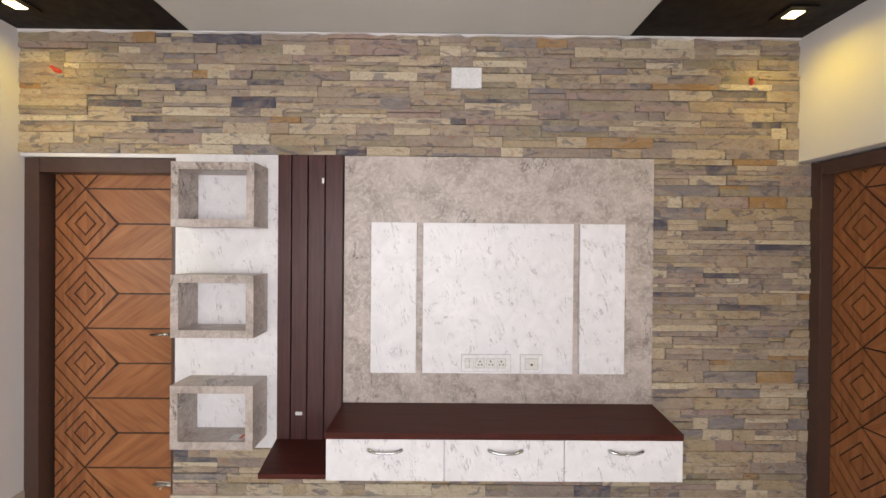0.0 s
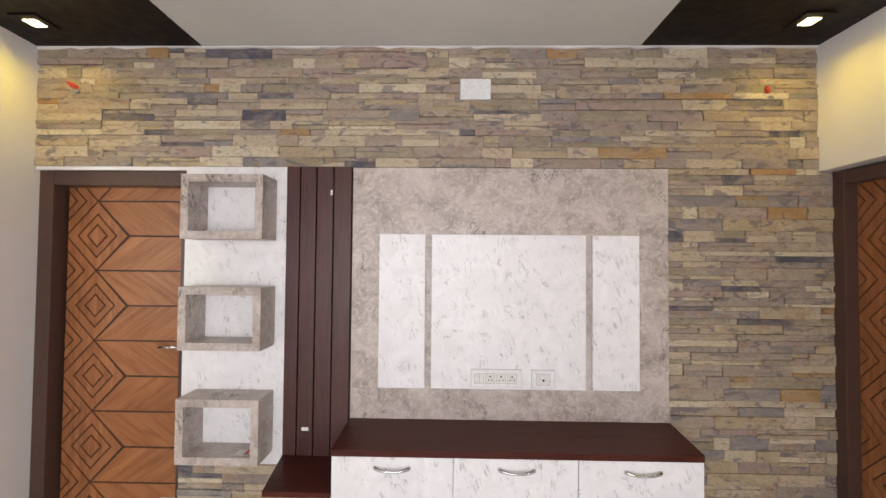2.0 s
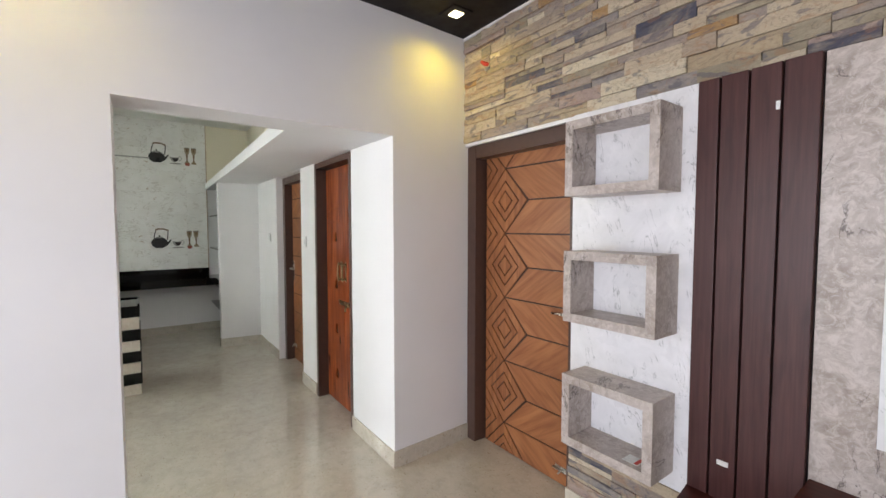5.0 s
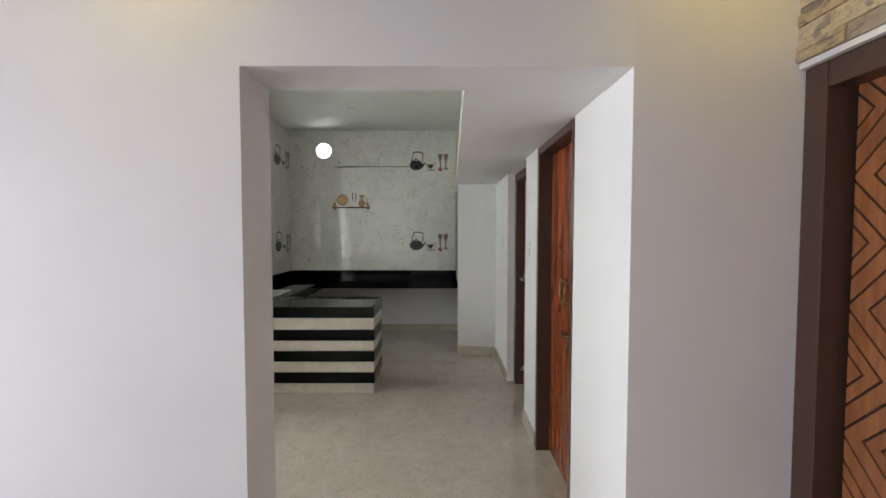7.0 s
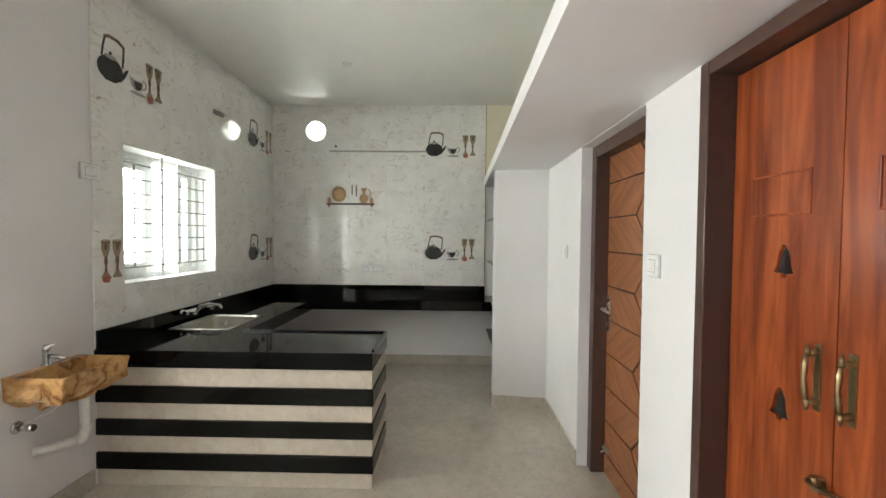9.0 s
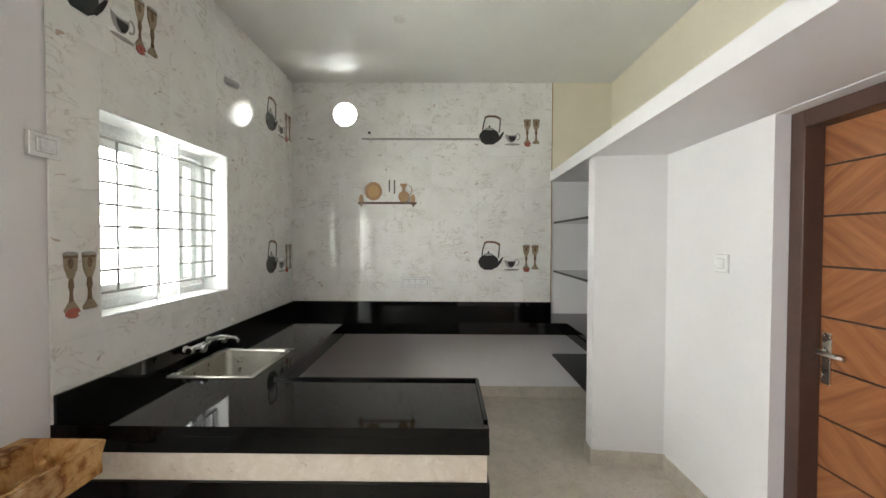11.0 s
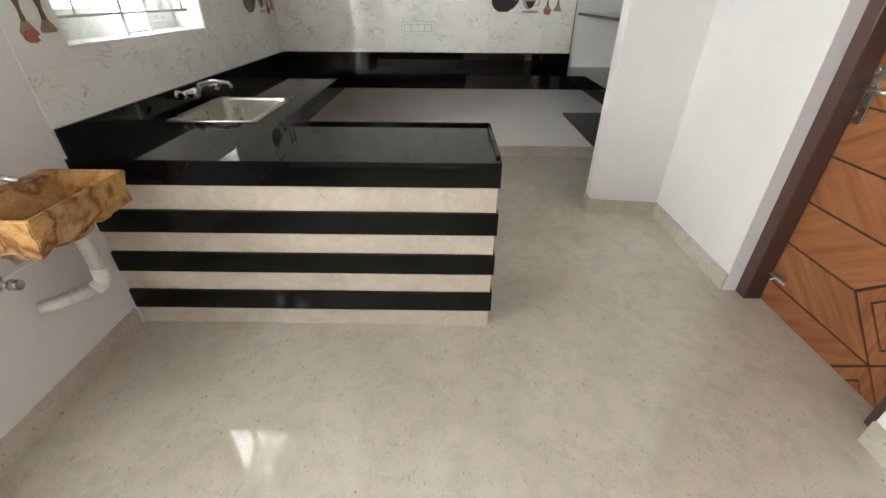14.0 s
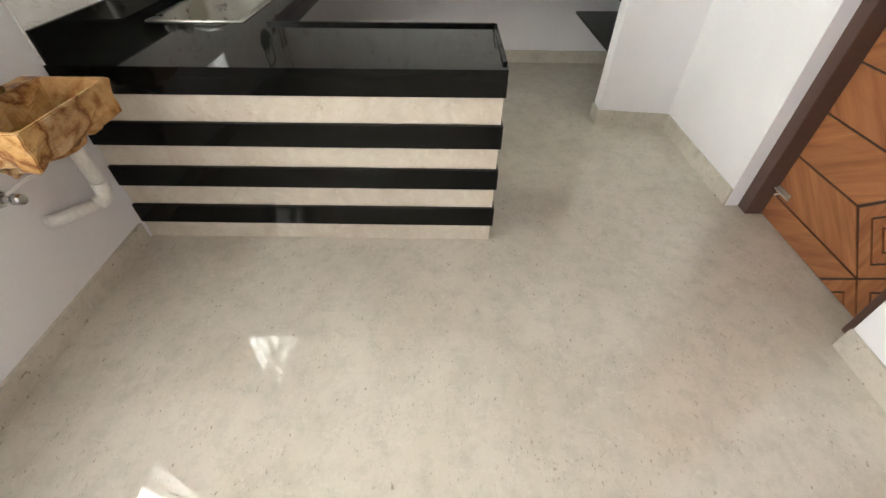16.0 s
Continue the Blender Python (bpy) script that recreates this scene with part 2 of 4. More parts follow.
# polished floor with brown flecks
m = Mat("polished_beige_floor", 0.1, spec=1.0)
cl = m.ramp(m.noise(2.2, 6, 0.6, None, 0.6), (0.3, 0.0), (0.7, 1.0))
c = m.mix((0.49, 0.44, 0.365, 1), (0.59, 0.54, 0.46, 1), cl)
c = m.mix(c, (0.38, 0.345, 0.29, 1), m.math("MULTIPLY", m.ramp(m.noise(11, 7, 0.75), (0.46, 0.0), (0.70, 1.0)), 0.6))
fl = m.ramp(m.noise(34, 4, 0.6, m.mapping((1, 2.0, 1), (0, 0, 35))), (0.66, 0.0), (0.70, 1.0))
c = m.mix(c, (0.20, 0.15, 0.10, 1), m.math("MULTIPLY", fl, 0.75))
spk = m.ramp(m.noise(48, 5, 0.65, m.mapping((1, 1.7, 1), (0, 0, -25))), (0.60, 0.0), (0.66, 1.0))
zone = m.ramp(m.noise(6, 4), (0.42, 0.0), (0.60, 1.0))
c = m.mix(c, (0.27, 0.215, 0.15, 1), m.math("MULTIPLY", m.math("MULTIPLY", spk, zone), 0.85))
shell = m.ramp(m.noise(26, 6, 0.7, None, 1.5), (0.56, 0.0), (0.64, 1.0))
c = m.mix(c, (0.62, 0.58, 0.51, 1), m.math("MULTIPLY", shell, 0.4))
m.color(c)
m.rough(m.ramp(m.noise(3, 5), (0.3, 0.01), (0.7, 0.03)))
M_FLOOR = m.m

m = Mat("polished_black_granite", 0.05, spec=0.24)
c = m.mix((0.0015, 0.0015, 0.0015, 1), (0.008, 0.009, 0.0085, 1), m.ramp(m.noise(160, 4, 0.6), (0.5, 0.0), (0.72, 1.0)))
m.color(c)
m.rough(m.ramp(m.noise(5, 4), (0.3, 0.03), (0.7, 0.06)))
M_GRANITE = m.m

m = Mat("cream_marble_tile", 0.16, spec=0.5)
c = m.mix((0.66, 0.60, 0.51, 1), (0.55, 0.48, 0.39, 1), m.ramp(m.noise(9, 8, 0.65, None, 0.8), (0.35, 0.0), (0.7, 1.0)))
c = m.mix(c, (0.42, 0.34, 0.24, 1), m.math("MULTIPLY", m.ramp(m.noise(42, 6, 0.7, None, 1.0), (0.60, 0.0), (0.68, 1.0)), 0.6))
c = m.mix(c, (0.72, 0.67, 0.60, 1), m.math("MULTIPLY", m.ramp(m.noise(24, 6, 0.7), (0.55, 0.0), (0.65, 1.0)), 0.5))
m.color(c)
M_CREAMTILE = m.m

m = Mat("glossy_wall_tile", 0.03, spec=0.6)
sh = m.shifted()
c = m.mix((0.84, 0.835, 0.815, 1), (0.76, 0.75, 0.72, 1), m.ramp(m.noise(4, 5, 0.6, sh), (0.38, 0.0), (0.68, 1.0)))
curl = m.mapping((1, 1, 1.9), (18, 22, 0), sh)
v = m.noise(4.2, 3, 0.5, curl, 2.4)
line = m.ramp(m.math("ABSOLUTE", m.math("SUBTRACT", v, 0.5), 0.0), (0.0, 1.0), (0.012, 0.35), (0.05, 0.0))
gate = m.ramp(m.noise(6, 3, 0.5, sh), (0.46, 0.0), (0.60, 1.0))
c = m.mix(c, (0.36, 0.31, 0.25, 1), m.math("MULTIPLY", m.math("MULTIPLY", line, gate), 0.6))
chip = m.ramp(m.noise(13, 3, 0.5, m.mapping((1, 1, 1.5), (-30, 35, 0), sh), 0.6), (0.69, 0.0), (0.73, 1.0))
c = m.mix(c, (0.40, 0.27, 0.17, 1), m.math("MULTIPLY", chip, 0.7))
m.color(c)
M_TILE = m.m

m = Mat("brown_onyx", 0.16, spec=0.5)
n1 = m.noise(4.6, 6, 0.56, m.mapping((1, 1, 1.3), (20, 0, 30)), 0.5)
c = m.ramp(n1, (0.30, srgb(104, 66, 38)), (0.40, srgb(158, 112, 66)), (0.47, srgb(196, 156, 104)), (0.53, srgb(178, 134, 82)), (0.57, srgb(122, 78, 46)), (0.62, srgb(186, 146, 98)), (0.72, srgb(216, 196, 164)))
vein = m.ramp(m.math("ABSOLUTE", m.math("SUBTRACT", m.noise(5, 8, 0.6, None, 0.8), 0.5), 0.0), (0.0, 1.0), (0.012, 0.0))
c = m.mix(c, srgb(96, 58, 34), m.math("MULTIPLY", vein, 0.3))
m.color(c)
m.bump(m.noise(14, 6, 0.6), 0.4, 0.01)
M_ONYX = m.m

m = Mat("clear_glass", 0.02)
m.color((0.93, 0.97, 0.96, 1))
m.b.inputs["Transmission Weight"].default_value = 1.0
m.b.inputs["IOR"].default_value = 1.45
M_GLASS = m.m


def glow(name, c, strength):
    m = bpy.data.materials.new(name)
    m.use_nodes = True
    b = m.node_tree.nodes["Principled BSDF"]
    b.inputs["Base Color"].default_value = (0.8, 0.8, 0.8, 1)
    b.inputs["Emission Color"].default_value = c
    b.inputs["Emission Strength"].default_value = strength
    return m


M_OUT = glow("bright_haze", (1.0, 1.0, 0.97, 1), 2.8)
M_VENT = glow("bright_sky", (1.0, 1.0, 0.97, 1), 6.5)
M_LAMP = glow("lamp_diffuser", (1.0, 0.80, 0.42, 1), 7.0)


# ---- builders ----
def box(bm, x0, x1, y0, y1, z0, z1, bevel=0.0):
    made = bmesh.ops.create_cube(bm, size=1.0)
    vs = made["verts"]
    for v in vs:
        v.co = Vector(((x0 + x1) / 2 + v.co.x * (x1 - x0), (y0 + y1) / 2 + v.co.y * (y1 - y0), (z0 + z1) / 2 + v.co.z * (z1 - z0)))
    if bevel:
        es = list({e for v in vs for e in v.link_edges})
        bmesh.ops.bevel(bm, geom=es, offset=bevel, segments=2, affect="EDGES", profile=0.6)
    return bm


def a_box(*a, **k):
    return box(bmesh.new(), *a, **k)


def tube(bm, points, r, sides=12):
    """A round pipe through the points."""
    pts = [Vector(p) for p in points]
    rings = []
    for i, p in enumerate(pts):
        d = (pts[min(i + 1, len(pts) - 1)] - pts[max(i - 1, 0)]).normalized()
        u = d.orthogonal().normalized() if abs(d.z) > 0.95 else d.cross(Vector((0, 0, 1))).normalized()
        w = d.cross(u)
        rr = r[i] if isinstance(r, (list, tuple)) else r
        rings.append([bm.verts.new(p + rr * (math.cos(a) * u + math.sin(a) * w)) for a in (2 * math.pi * k / sides for k in range(sides))])
    for a, b in zip(rings, rings[1:]):
        for k in range(sides):
            f = bm.faces.new((a[k], a[(k + 1) % sides], b[(k + 1) % sides], b[k]))
            f.smooth = True
    bm.faces.new(rings[0][::-1])
    bm.faces.new(rings[-1])
    bmesh.ops.recalc_face_normals(bm, faces=bm.faces)
    return bm


def prism(bm, poly, axis, a, b):
    """A flat outline, given in the two other axes, raised from a to b along the axis."""
    def at(p, h):
        return {"x": (h, p[0], p[1]), "y": (p[0], h, p[1]), "z": (p[0], p[1], h)}[axis]
    lo, hi = [bm.verts.new(at(p, a)) for p in poly], [bm.verts.new(at(p, b)) for p in poly]
    n = len(poly)
    bm.faces.new(lo)
    bm.faces.new(hi)
    for i in range(n):
        bm.faces.new((lo[i], lo[(i + 1) % n], hi[(i + 1) % n], hi[i]))
    bmesh.ops.recalc_face_normals(bm, faces=bm.faces)
    return bm


def mesh_of(name, bm, material):
    me = bpy.data.meshes.new(name)
    bm.to_mesh(me)
    bm.free()
    me.materials.append(material)
    return me


def structure(name, bm, material, label=""):
    ob = new(name, mesh_of(name, bm, material))
    return tagged(ob, label, "", "", "structure")


def thing(name, at, label, category, group=""):
    ob = new(name)
    ob.location = at
    ob.empty_display_size = 0.05
    return tagged(ob, label, category, group)


def part(name, bm, material, parent, label=""):
    ob = new(name, mesh_of(name, bm, material))
    ob.parent = parent
    ob.matrix_parent_inverse = parent.matrix_basis.inverted()
    return tagged(ob, label)


def single(name, bm, material, label, category, group=""):
    return tagged(new(name, mesh_of(name, bm, material)), label, category, group)


# ---- the plan ----
XL, XR, YS = -2.57, 2.06, 2.47          # living room: side walls, stone face
YB, ZL = -2.8, 2.855                    # back wall, ceiling
XK, YK, ZK = -7.45, -1.11, 3.06         # kitchen: far wall, window wall, ceiling
YH = 1.865                              # wall with the two doors beside the kitchen
XW = -2.535                             # living side of the wall at the opening
XI = -2.785                             # kitchen side of the wall between the rooms

structure("floor", a_box(-7.9, 2.6, -3.1, 3.2, -0.12, 0.0), M_FLOOR, "polished beige floor with small brown flecks")

# living room shell
b = bmesh.new()
box(b, XI, XW, -2.8, 0.5, 0, 3.2)
prism(b, [(XI, YH), (XW, YH), (XL, YS), (XL, 2.80), (XI, 2.80)], "z", 0, 3.2)
box(b, XI, XW, 0.5, YH, 2.105, 3.2)
structure("wall_west", b, M_WALL, "white painted wall with a wide opening")
b = bmesh.new()
box(b, -1.6, XR + 0.3, YS + 0.012, 2.80, 0, 3.0)
box(b, XL, -1.6, YS + 0.012, 2.80, 2.115, 3.0)
structure("wall_north", b, M_MORTAR, "wall behind the split stone cladding")
b = bmesh.new()
box(b, XR, 2.5, 1.55, YS + 0.012, 2.115, 3.0)
box(b, XR, 2.5, -0.5, 1.55, 0, 3.0)
# these pieces leave the added, unseen opening for the east fill light
box(b, XR, 2.5, YB, -2.1, 0, 3.0)
box(b, XR, 2.5, -2.1, -0.5, 0, 0.8)
box(b, XR, 2.5, -2.1, -0.5, 2.1, 3.0)
structure("wall_east", b, M_WALL, "white painted wall above a door")
b = bmesh.new()
box(b, XI, -2.2, -3.05, YB, 0, 3.0)
box(b, 1.0, 2.5, -3.05, YB, 0, 3.0)
box(b, -2.2, 1.0, -3.05, YB, 2.5, 3.0)
box(b, -2.2, 1.0, -3.05, YB, 0, 0.2)
structure("wall_south", b, M_WALL)
structure("ceiling", a_box(-1.57, 1.04, YB, YS + 0.012, ZL, 3.0), M_CEIL, "white ceiling between two dark bands")
structure("ceiling_band_west", a_box(XL, -1.57, YB, YS + 0.012, ZL - 0.006, 3.0), M_BAND, "near-black painted ceiling band")
structure("ceiling_band_east", a_box(1.04, XR, YB, YS + 0.012, ZL - 0.006, 3.0), M_BAND, "near-black painted ceiling band")
structure("wall_behind_doors", a_box(XL - 0.2, 2.55, 2.80, 2.9, 0, 3.0), M_WALL)
structure("wall_beyond_door", a_box(2.5, 2.6, YB, 2.80, 0, 3.0), M_WALL)

# kitchen shell
WX0, WX1, WZ0, WZ1 = -6.228, -5.175, 1.187, 2.105
HOLE_B, HR = (-0.592, 2.752), 0.118


def wall_with_holes(name, axis, a, b_, outline, holes, material, label):
    """A wall plate with openings of any outline through it."""
    bm = bmesh.new()
    edges = []
    for loop in [outline] + holes:
        vs = [bm.verts.new((p[0], a, p[1]) if axis == "y" else (a, p[0], p[1])) for p in loop]
        edges += [bm.edges.new((vs[i], vs[(i + 1) % len(vs)])) for i in range(len(vs))]
    bmesh.ops.triangle_fill(bm, use_beauty=True, use_dissolve=False, edges=edges)
    made = bmesh.ops.extrude_face_region(bm, geom=bm.faces[:])
    off = Vector((0, b_ - a, 0)) if axis == "y" else Vector((b_ - a, 0, 0))
    bmesh.ops.translate(bm, vec=off, verts=[v for v in made["geom"] if isinstance(v, bmesh.types.BMVert)])
    bmesh.ops.recalc_face_normals(bm, faces=bm.faces)
    return structure(name, bm, material, label)


def ring(cx, cz, r, n=32):
    return [(cx + r * math.cos(2 * math.pi * k / n), cz + r * math.sin(2 * math.pi * k / n)) for k in range(n)]


def rect(a, b_, c_, d):
    return [(a, c_), (b_, c_), (b_, d), (a, d)]


wall_with_holes("wall_window", "y", YK - 0.004, YK - 0.25, rect(XK - 0.2, XI, 0, 3.2), [rect(WX0, WX1, WZ0, WZ1), rect(-4.21, -3.15, 0.87, 2.10)], M_WALL,
                "white kitchen wall with two windows")
wall_with_holes("wall_kitchen_end", "x", XK - 0.004, XK - 0.2, rect(YK - 0.25, 2.2, 0, 3.2), [ring(*HOLE_B, HR)], M_WALL,
                "kitchen end wall with a round vent hole")
b = bmesh.new()
D2A, D2B = -3.97, -3.171
D3A, D3B = -5.27, -4.372
for x0, x1 in ((D2B, XI), (D3B, D2A), (-6.225, D3A)):
    box(b, x0, x1, YH, 2.12, 0, 2.11)
box(b, D3A, D3B, YH, 2.12, 2.106, 2.11)
structure("wall_doors", b, M_WALL, "white wall with two door recesses")
structure("wall_behind_kitchen_doors", a_box(-7.65, XI, 2.12, 2.25, 0, 3.2), M_WALL)
structure("wall_loft", a_box(XK, XI, 1.99, 2.12, 2.2, 3.2), M_CREAM, "cream wall above the loft slab")
structure("wall_loft_end", a_box(XK - 0.003, XK + 0.004, 1.413, 1.99, 2.2, ZK), M_CREAM, "cream wall above the loft slab")
structure("trim", a_box(-2.567, -1.634, 2.466, 2.49, 2.106, 2.127), M_WALL, "white plaster strip above the door frame")
structure("wall_alcove", a_box(XK, -6.225, 1.99, 2.12, 0, 2.11), M_WALL)
structure("pillar", prism(bmesh.new(), [(-6.345, 1.402), (-6.225, 1.402), (-6.168, 1.87), (-6.168, 1.99), (-6.345, 1.99)], "z", 0, 2.11), M_WALL, "white plastered wall end beside the shelves")
structure("ceiling_kitchen", a_box(-7.65, XI, -1.36, 2.12, ZK, 3.2), M_CEIL_K, "white kitchen ceiling")
structure("loft_slab", prism(bmesh.new(), [(XK, 1.40), (XI, 1.29), (XI, 2.12), (XK, 2.12)], "z", 2.11, 2.20), M_WALL, "white concrete loft slab above the doors")

# skirting
b = bmesh.new()
for x0, x1 in ((D2B, XI - 0.0), (D3B, D2A), (-6.225, D3A)):
    box(b, x0, x1, YH - 0.012, YH, 0, 0.105)
prism(b, [(-6.225, 1.39), (-6.213, 1.39), (-6.156, 1.853), (-6.168, 1.853)], "z", 0, 0.105)
box(b, -6.345, -6.225, 1.39, 1.402, 0, 0.105)
box(b, XI, XW + 0.012, YH - 0.012, YH, 0, 0.105)
prism(b, [(XW, YH), (XW + 0.012, YH), (XL + 0.012, 2.488), (XL, 2.488)], "z", 0, 0.105)
box(b, XW, XW + 0.012, YB, 0.5, 0, 0.105)
box(b, -4.93, XI, YK - 0.004, YK + 0.012, 0, 0.105)
box(b, XK - 0.004, XK + 0.012, -1.1, 1.99, 0, 0.105)
bmesh.ops.recalc_face_normals(b, faces=b.faces)
structure("baseboard", b, M_FLOOR, "beige polished tile skirting")
structure("baseboard_stone_wall", a_box(-1.665, XR + 0.08, YS - 0.02, YS + 0.012, 0, 0.10, bevel=0.003), M_CREAMTILE, "cream tile skirting under the stone")

# bright haze outside the kitchen's openings
def backdrop(name, bm, material=M_OUT):
    structure(name, bm, material, "overexposed daylight outside")


backdrop("backdrop_window", a_box(-9.6, -2.4, -2.36, -2.33, -0.1, 6.0))
backdrop("backdrop_vent", a_box(-8.6, -8.57, -2.3, 1.4, 1.0, 4.6), M_VENT)


# ---- doors ----
def clip(poly, x0, x1, z0, z1):
    for axis, lim, sign in ((0, x0, 1), (0, x1, -1), (1, z0, 1), (1, z1, -1)):
        out = []
        for i, p in enumerate(poly):
            q = poly[(i + 1) % len(poly)]
            dp, dq = sign * (p[axis] - lim), sign * (q[axis] - lim)
            if dp >= 0:
                out.append(p)
            if dp * dq < 0:
                t = dp / (dp - dq)
                out.append((p[0] + t * (q[0] - p[0]), p[1] + t * (q[1] - p[1])))
        poly = out
        if len(poly) < 3:
            return []
    return poly


RW, RH = 0.197, 0.2165


def diamond_door(name, m, width, flip, label, veneers, first=1.734):
    """A leaf with a column of nested diamonds on one side and slanting boards on the other.
    Built in its own plane: x along the leaf, z up, the face towards -y."""
    door = new(name)
    door.matrix_basis = m
    tagged(door, label, "door")
    up, dn, vert = veneers

    def sub(n, bm, material, parent, lab=""):
        if flip:
            bmesh.ops.scale(bm, vec=(-1, 1, 1), verts=bm.verts)
            bmesh.ops.translate(bm, vec=(width, 0, 0), verts=bm.verts)
            bmesh.ops.reverse_faces(bm, faces=bm.faces)
        ob = new(n, mesh_of(n, bm, material))
        ob.parent = parent
        return tagged(ob, lab)

    core = sub("core", a_box(0, width, 0.006, 0.036, 0.004, 2.045), M_GROOVE, door, "dark grooved door core")
    cx, g, top = 0.187, 0.005, 2.042

    def slab(polys):
        bm = bmesh.new()
        for p in polys:
            p = clip(p, 0.002, width - 0.002, 0.008, top)
            if len(p) > 2:
                prism(bm, p, "y", 0.0, 0.008)
        return bm

    k = -5
    while k < 3:
        zc = first + k * 2 * RH
        for px, pz in ((cx, zc), (cx - RW, zc + RH)):
            levels = (0.0, 0.32, 0.62, 1.0)
            for s0, s1 in zip(levels, levels[1:]):
                a, c_ = s0 + (0.03 if s0 else 0), s1 - 0.03
                pts = [(1, 0), (0, 1), (-1, 0), (0, -1)]
                polys = []
                if s0 == 0:
                    polys.append([(px + u * c_ * RW, pz + w * c_ * RH) for u, w in pts])
                else:
                    for i in range(4):
                        u, w = pts[i], pts[(i + 1) % 4]
                        polys.append([(px + u[0] * a * RW, pz + u[1] * a * RH), (px + u[0] * c_ * RW, pz + u[1] * c_ * RH),
                                      (px + w[0] * c_ * RW, pz + w[1] * c_ * RH), (px + w[0] * a * RW, pz + w[1] * a * RH)])
                bm = slab(polys)
                if bm.verts:
                    bmesh.ops.remove_doubles(bm, verts=bm.verts, dist=0.0004)
                    sub("diamond_panel" if s0 == 0 else "diamond_ring", bm, vert, door)
                else:
                    bm.free()
        e = 0.011
        for half, mat in ((1, dn), (-1, up)):
            quad = [(cx + RW + e, zc + half * g), (width, zc + half * g), (width, zc + half * (RH - g)), (cx + e, zc + half * (RH - g))]
            bm = slab([quad])
            if bm.verts:
                sub("slanted_panel", bm, mat, door)
            else:
                bm.free()
        k += 1
    return door, sub


def door_frame(name, x0, x1, y0, y1, post, label):
    f = thing(name, ((x0 + x1) / 2, y0, 0), label, "door frame")
    top = 2.105
    part("post", a_box(x0, x0 + post, y0, y1, 0, top, bevel=0.005), M_FRAME, f)
    part("post", a_box(x1 - post, x1, y0, y1, 0, top, bevel=0.005), M_FRAME, f)
    part("head", a_box(x0 + post, x1 - post, y0 + 0.002, y1, top - post, top, bevel=0.005), M_FRAME, f)
    return f


def lever_handle(sub, door, x, z, way):
    plate = sub("handle_plate", a_box(x - 0.02, x + 0.02, -0.008, 0.0, z - 0.11, z + 0.11, bevel=0.003), M_STEEL, door, "brushed steel lock plate")
    bm = tube(bmesh.new(), [(x, -0.004, z + 0.03), (x, -0.05, z + 0.03)], 0.009)
    tube(bm, [(x, -0.046, z + 0.03), (x + way * 0.06, -0.05, z + 0.03), (x + way * 0.12, -0.046, z + 0.027)], [0.01, 0.009, 0.008])
    sub("lever", bm, M_STEEL, plate)
    sub("keyhole", tube(bmesh.new(), [(x, -0.012, z - 0.055), (x, -0.006, z - 0.055)], 0.009), M_DARK, plate)


def tower_bolt(sub, door, x, z):
    bm = a_box(x - 0.05, x + 0.05, -0.006, 0.001, z - 0.016, z + 0.016, bevel=0.002)
    tube(bm, [(x - 0.055, -0.014, z), (x + 0.07, -0.014, z)], 0.006)
    tube(bm, [(x, -0.012, z), (x, -0.04, z - 0.012)], 0.005)
    sub("tower_bolt", bm, M_STEEL, door, "small steel tower bolt")


# bedroom door in the stone wall
door_frame("door_frame", -2.567, -1.60, 2.488, 2.68, 0.088, "brown painted frame of the door in the stone wall")
d, sub = diamond_door("door_bedroom", pose(-2.462, 2.575, 0), 0.845, False, "closed veneered door with carved diamonds and slanting panels",
                      (M_DOOR_UP, M_DOOR_DN, M_DOOR_V), 1.715)
lever_handle(sub, d, 0.745, 1.01, -1)
tower_bolt(sub, d, 0.68, 0.10)

# door in the east wall
f = thing("door_frame", (2.14, 1.9, 0), "brown painted frame of the door beside the stone wall", "door frame")
part("post", a_box(2.14, 2.34, 2.395, 2.472, 0, 2.105, bevel=0.005), M_FRAME, f)
part("post", a_box(2.14, 2.34, 1.55, 1.627, 0, 2.105, bevel=0.005), M_FRAME, f)
part("head", a_box(2.142, 2.34, 1.627, 2.395, 2.03, 2.105, bevel=0.005), M_FRAME, f)
d, sub = diamond_door("door_east", pose(2.215, 2.405, 0, 0, 0, -90), 0.80, False, "closed veneered door with carved diamonds", (M_DOOR_UP, M_DOOR_DN, M_DOOR_V), 1.715)
lever_handle(sub, d, 0.73, 1.04, -1)

# door beside the kitchen
door_frame("door_frame", D3A, D3B, 1.935, 2.11, 0.075, "brown painted frame of the recessed kitchen-side door")
d, sub = diamond_door("door_hall", pose(-5.20, 2.022, 0), 0.784, True, "closed veneered door with slanting panels and diamonds",
                      (M_DOOR_DN, M_DOOR_UP, M_DOOR_V), 1.647)
lever_handle(sub, d, 0.784 - 0.04, 1.04, -1)
tower_bolt(sub, d, 0.784 - 0.05, 0.17)


# prayer room double door with bell shaped cut-outs
def bell(cx, cz, s=1.0):
    half = [(0.0, 0.062), (0.010, 0.060), (0.012, 0.050), (0.020, 0.040), (0.027, 0.020), (0.030, -0.010), (0.040, -0.030), (0.044, -0.038), (0.014, -0.040), (0.010, -0.054)]
    pts = [(cx + x * s, cz + z * s) for x, z in half] + [(cx - x * s, cz + z * s) for x, z in half[:0:-1]]
    return pts


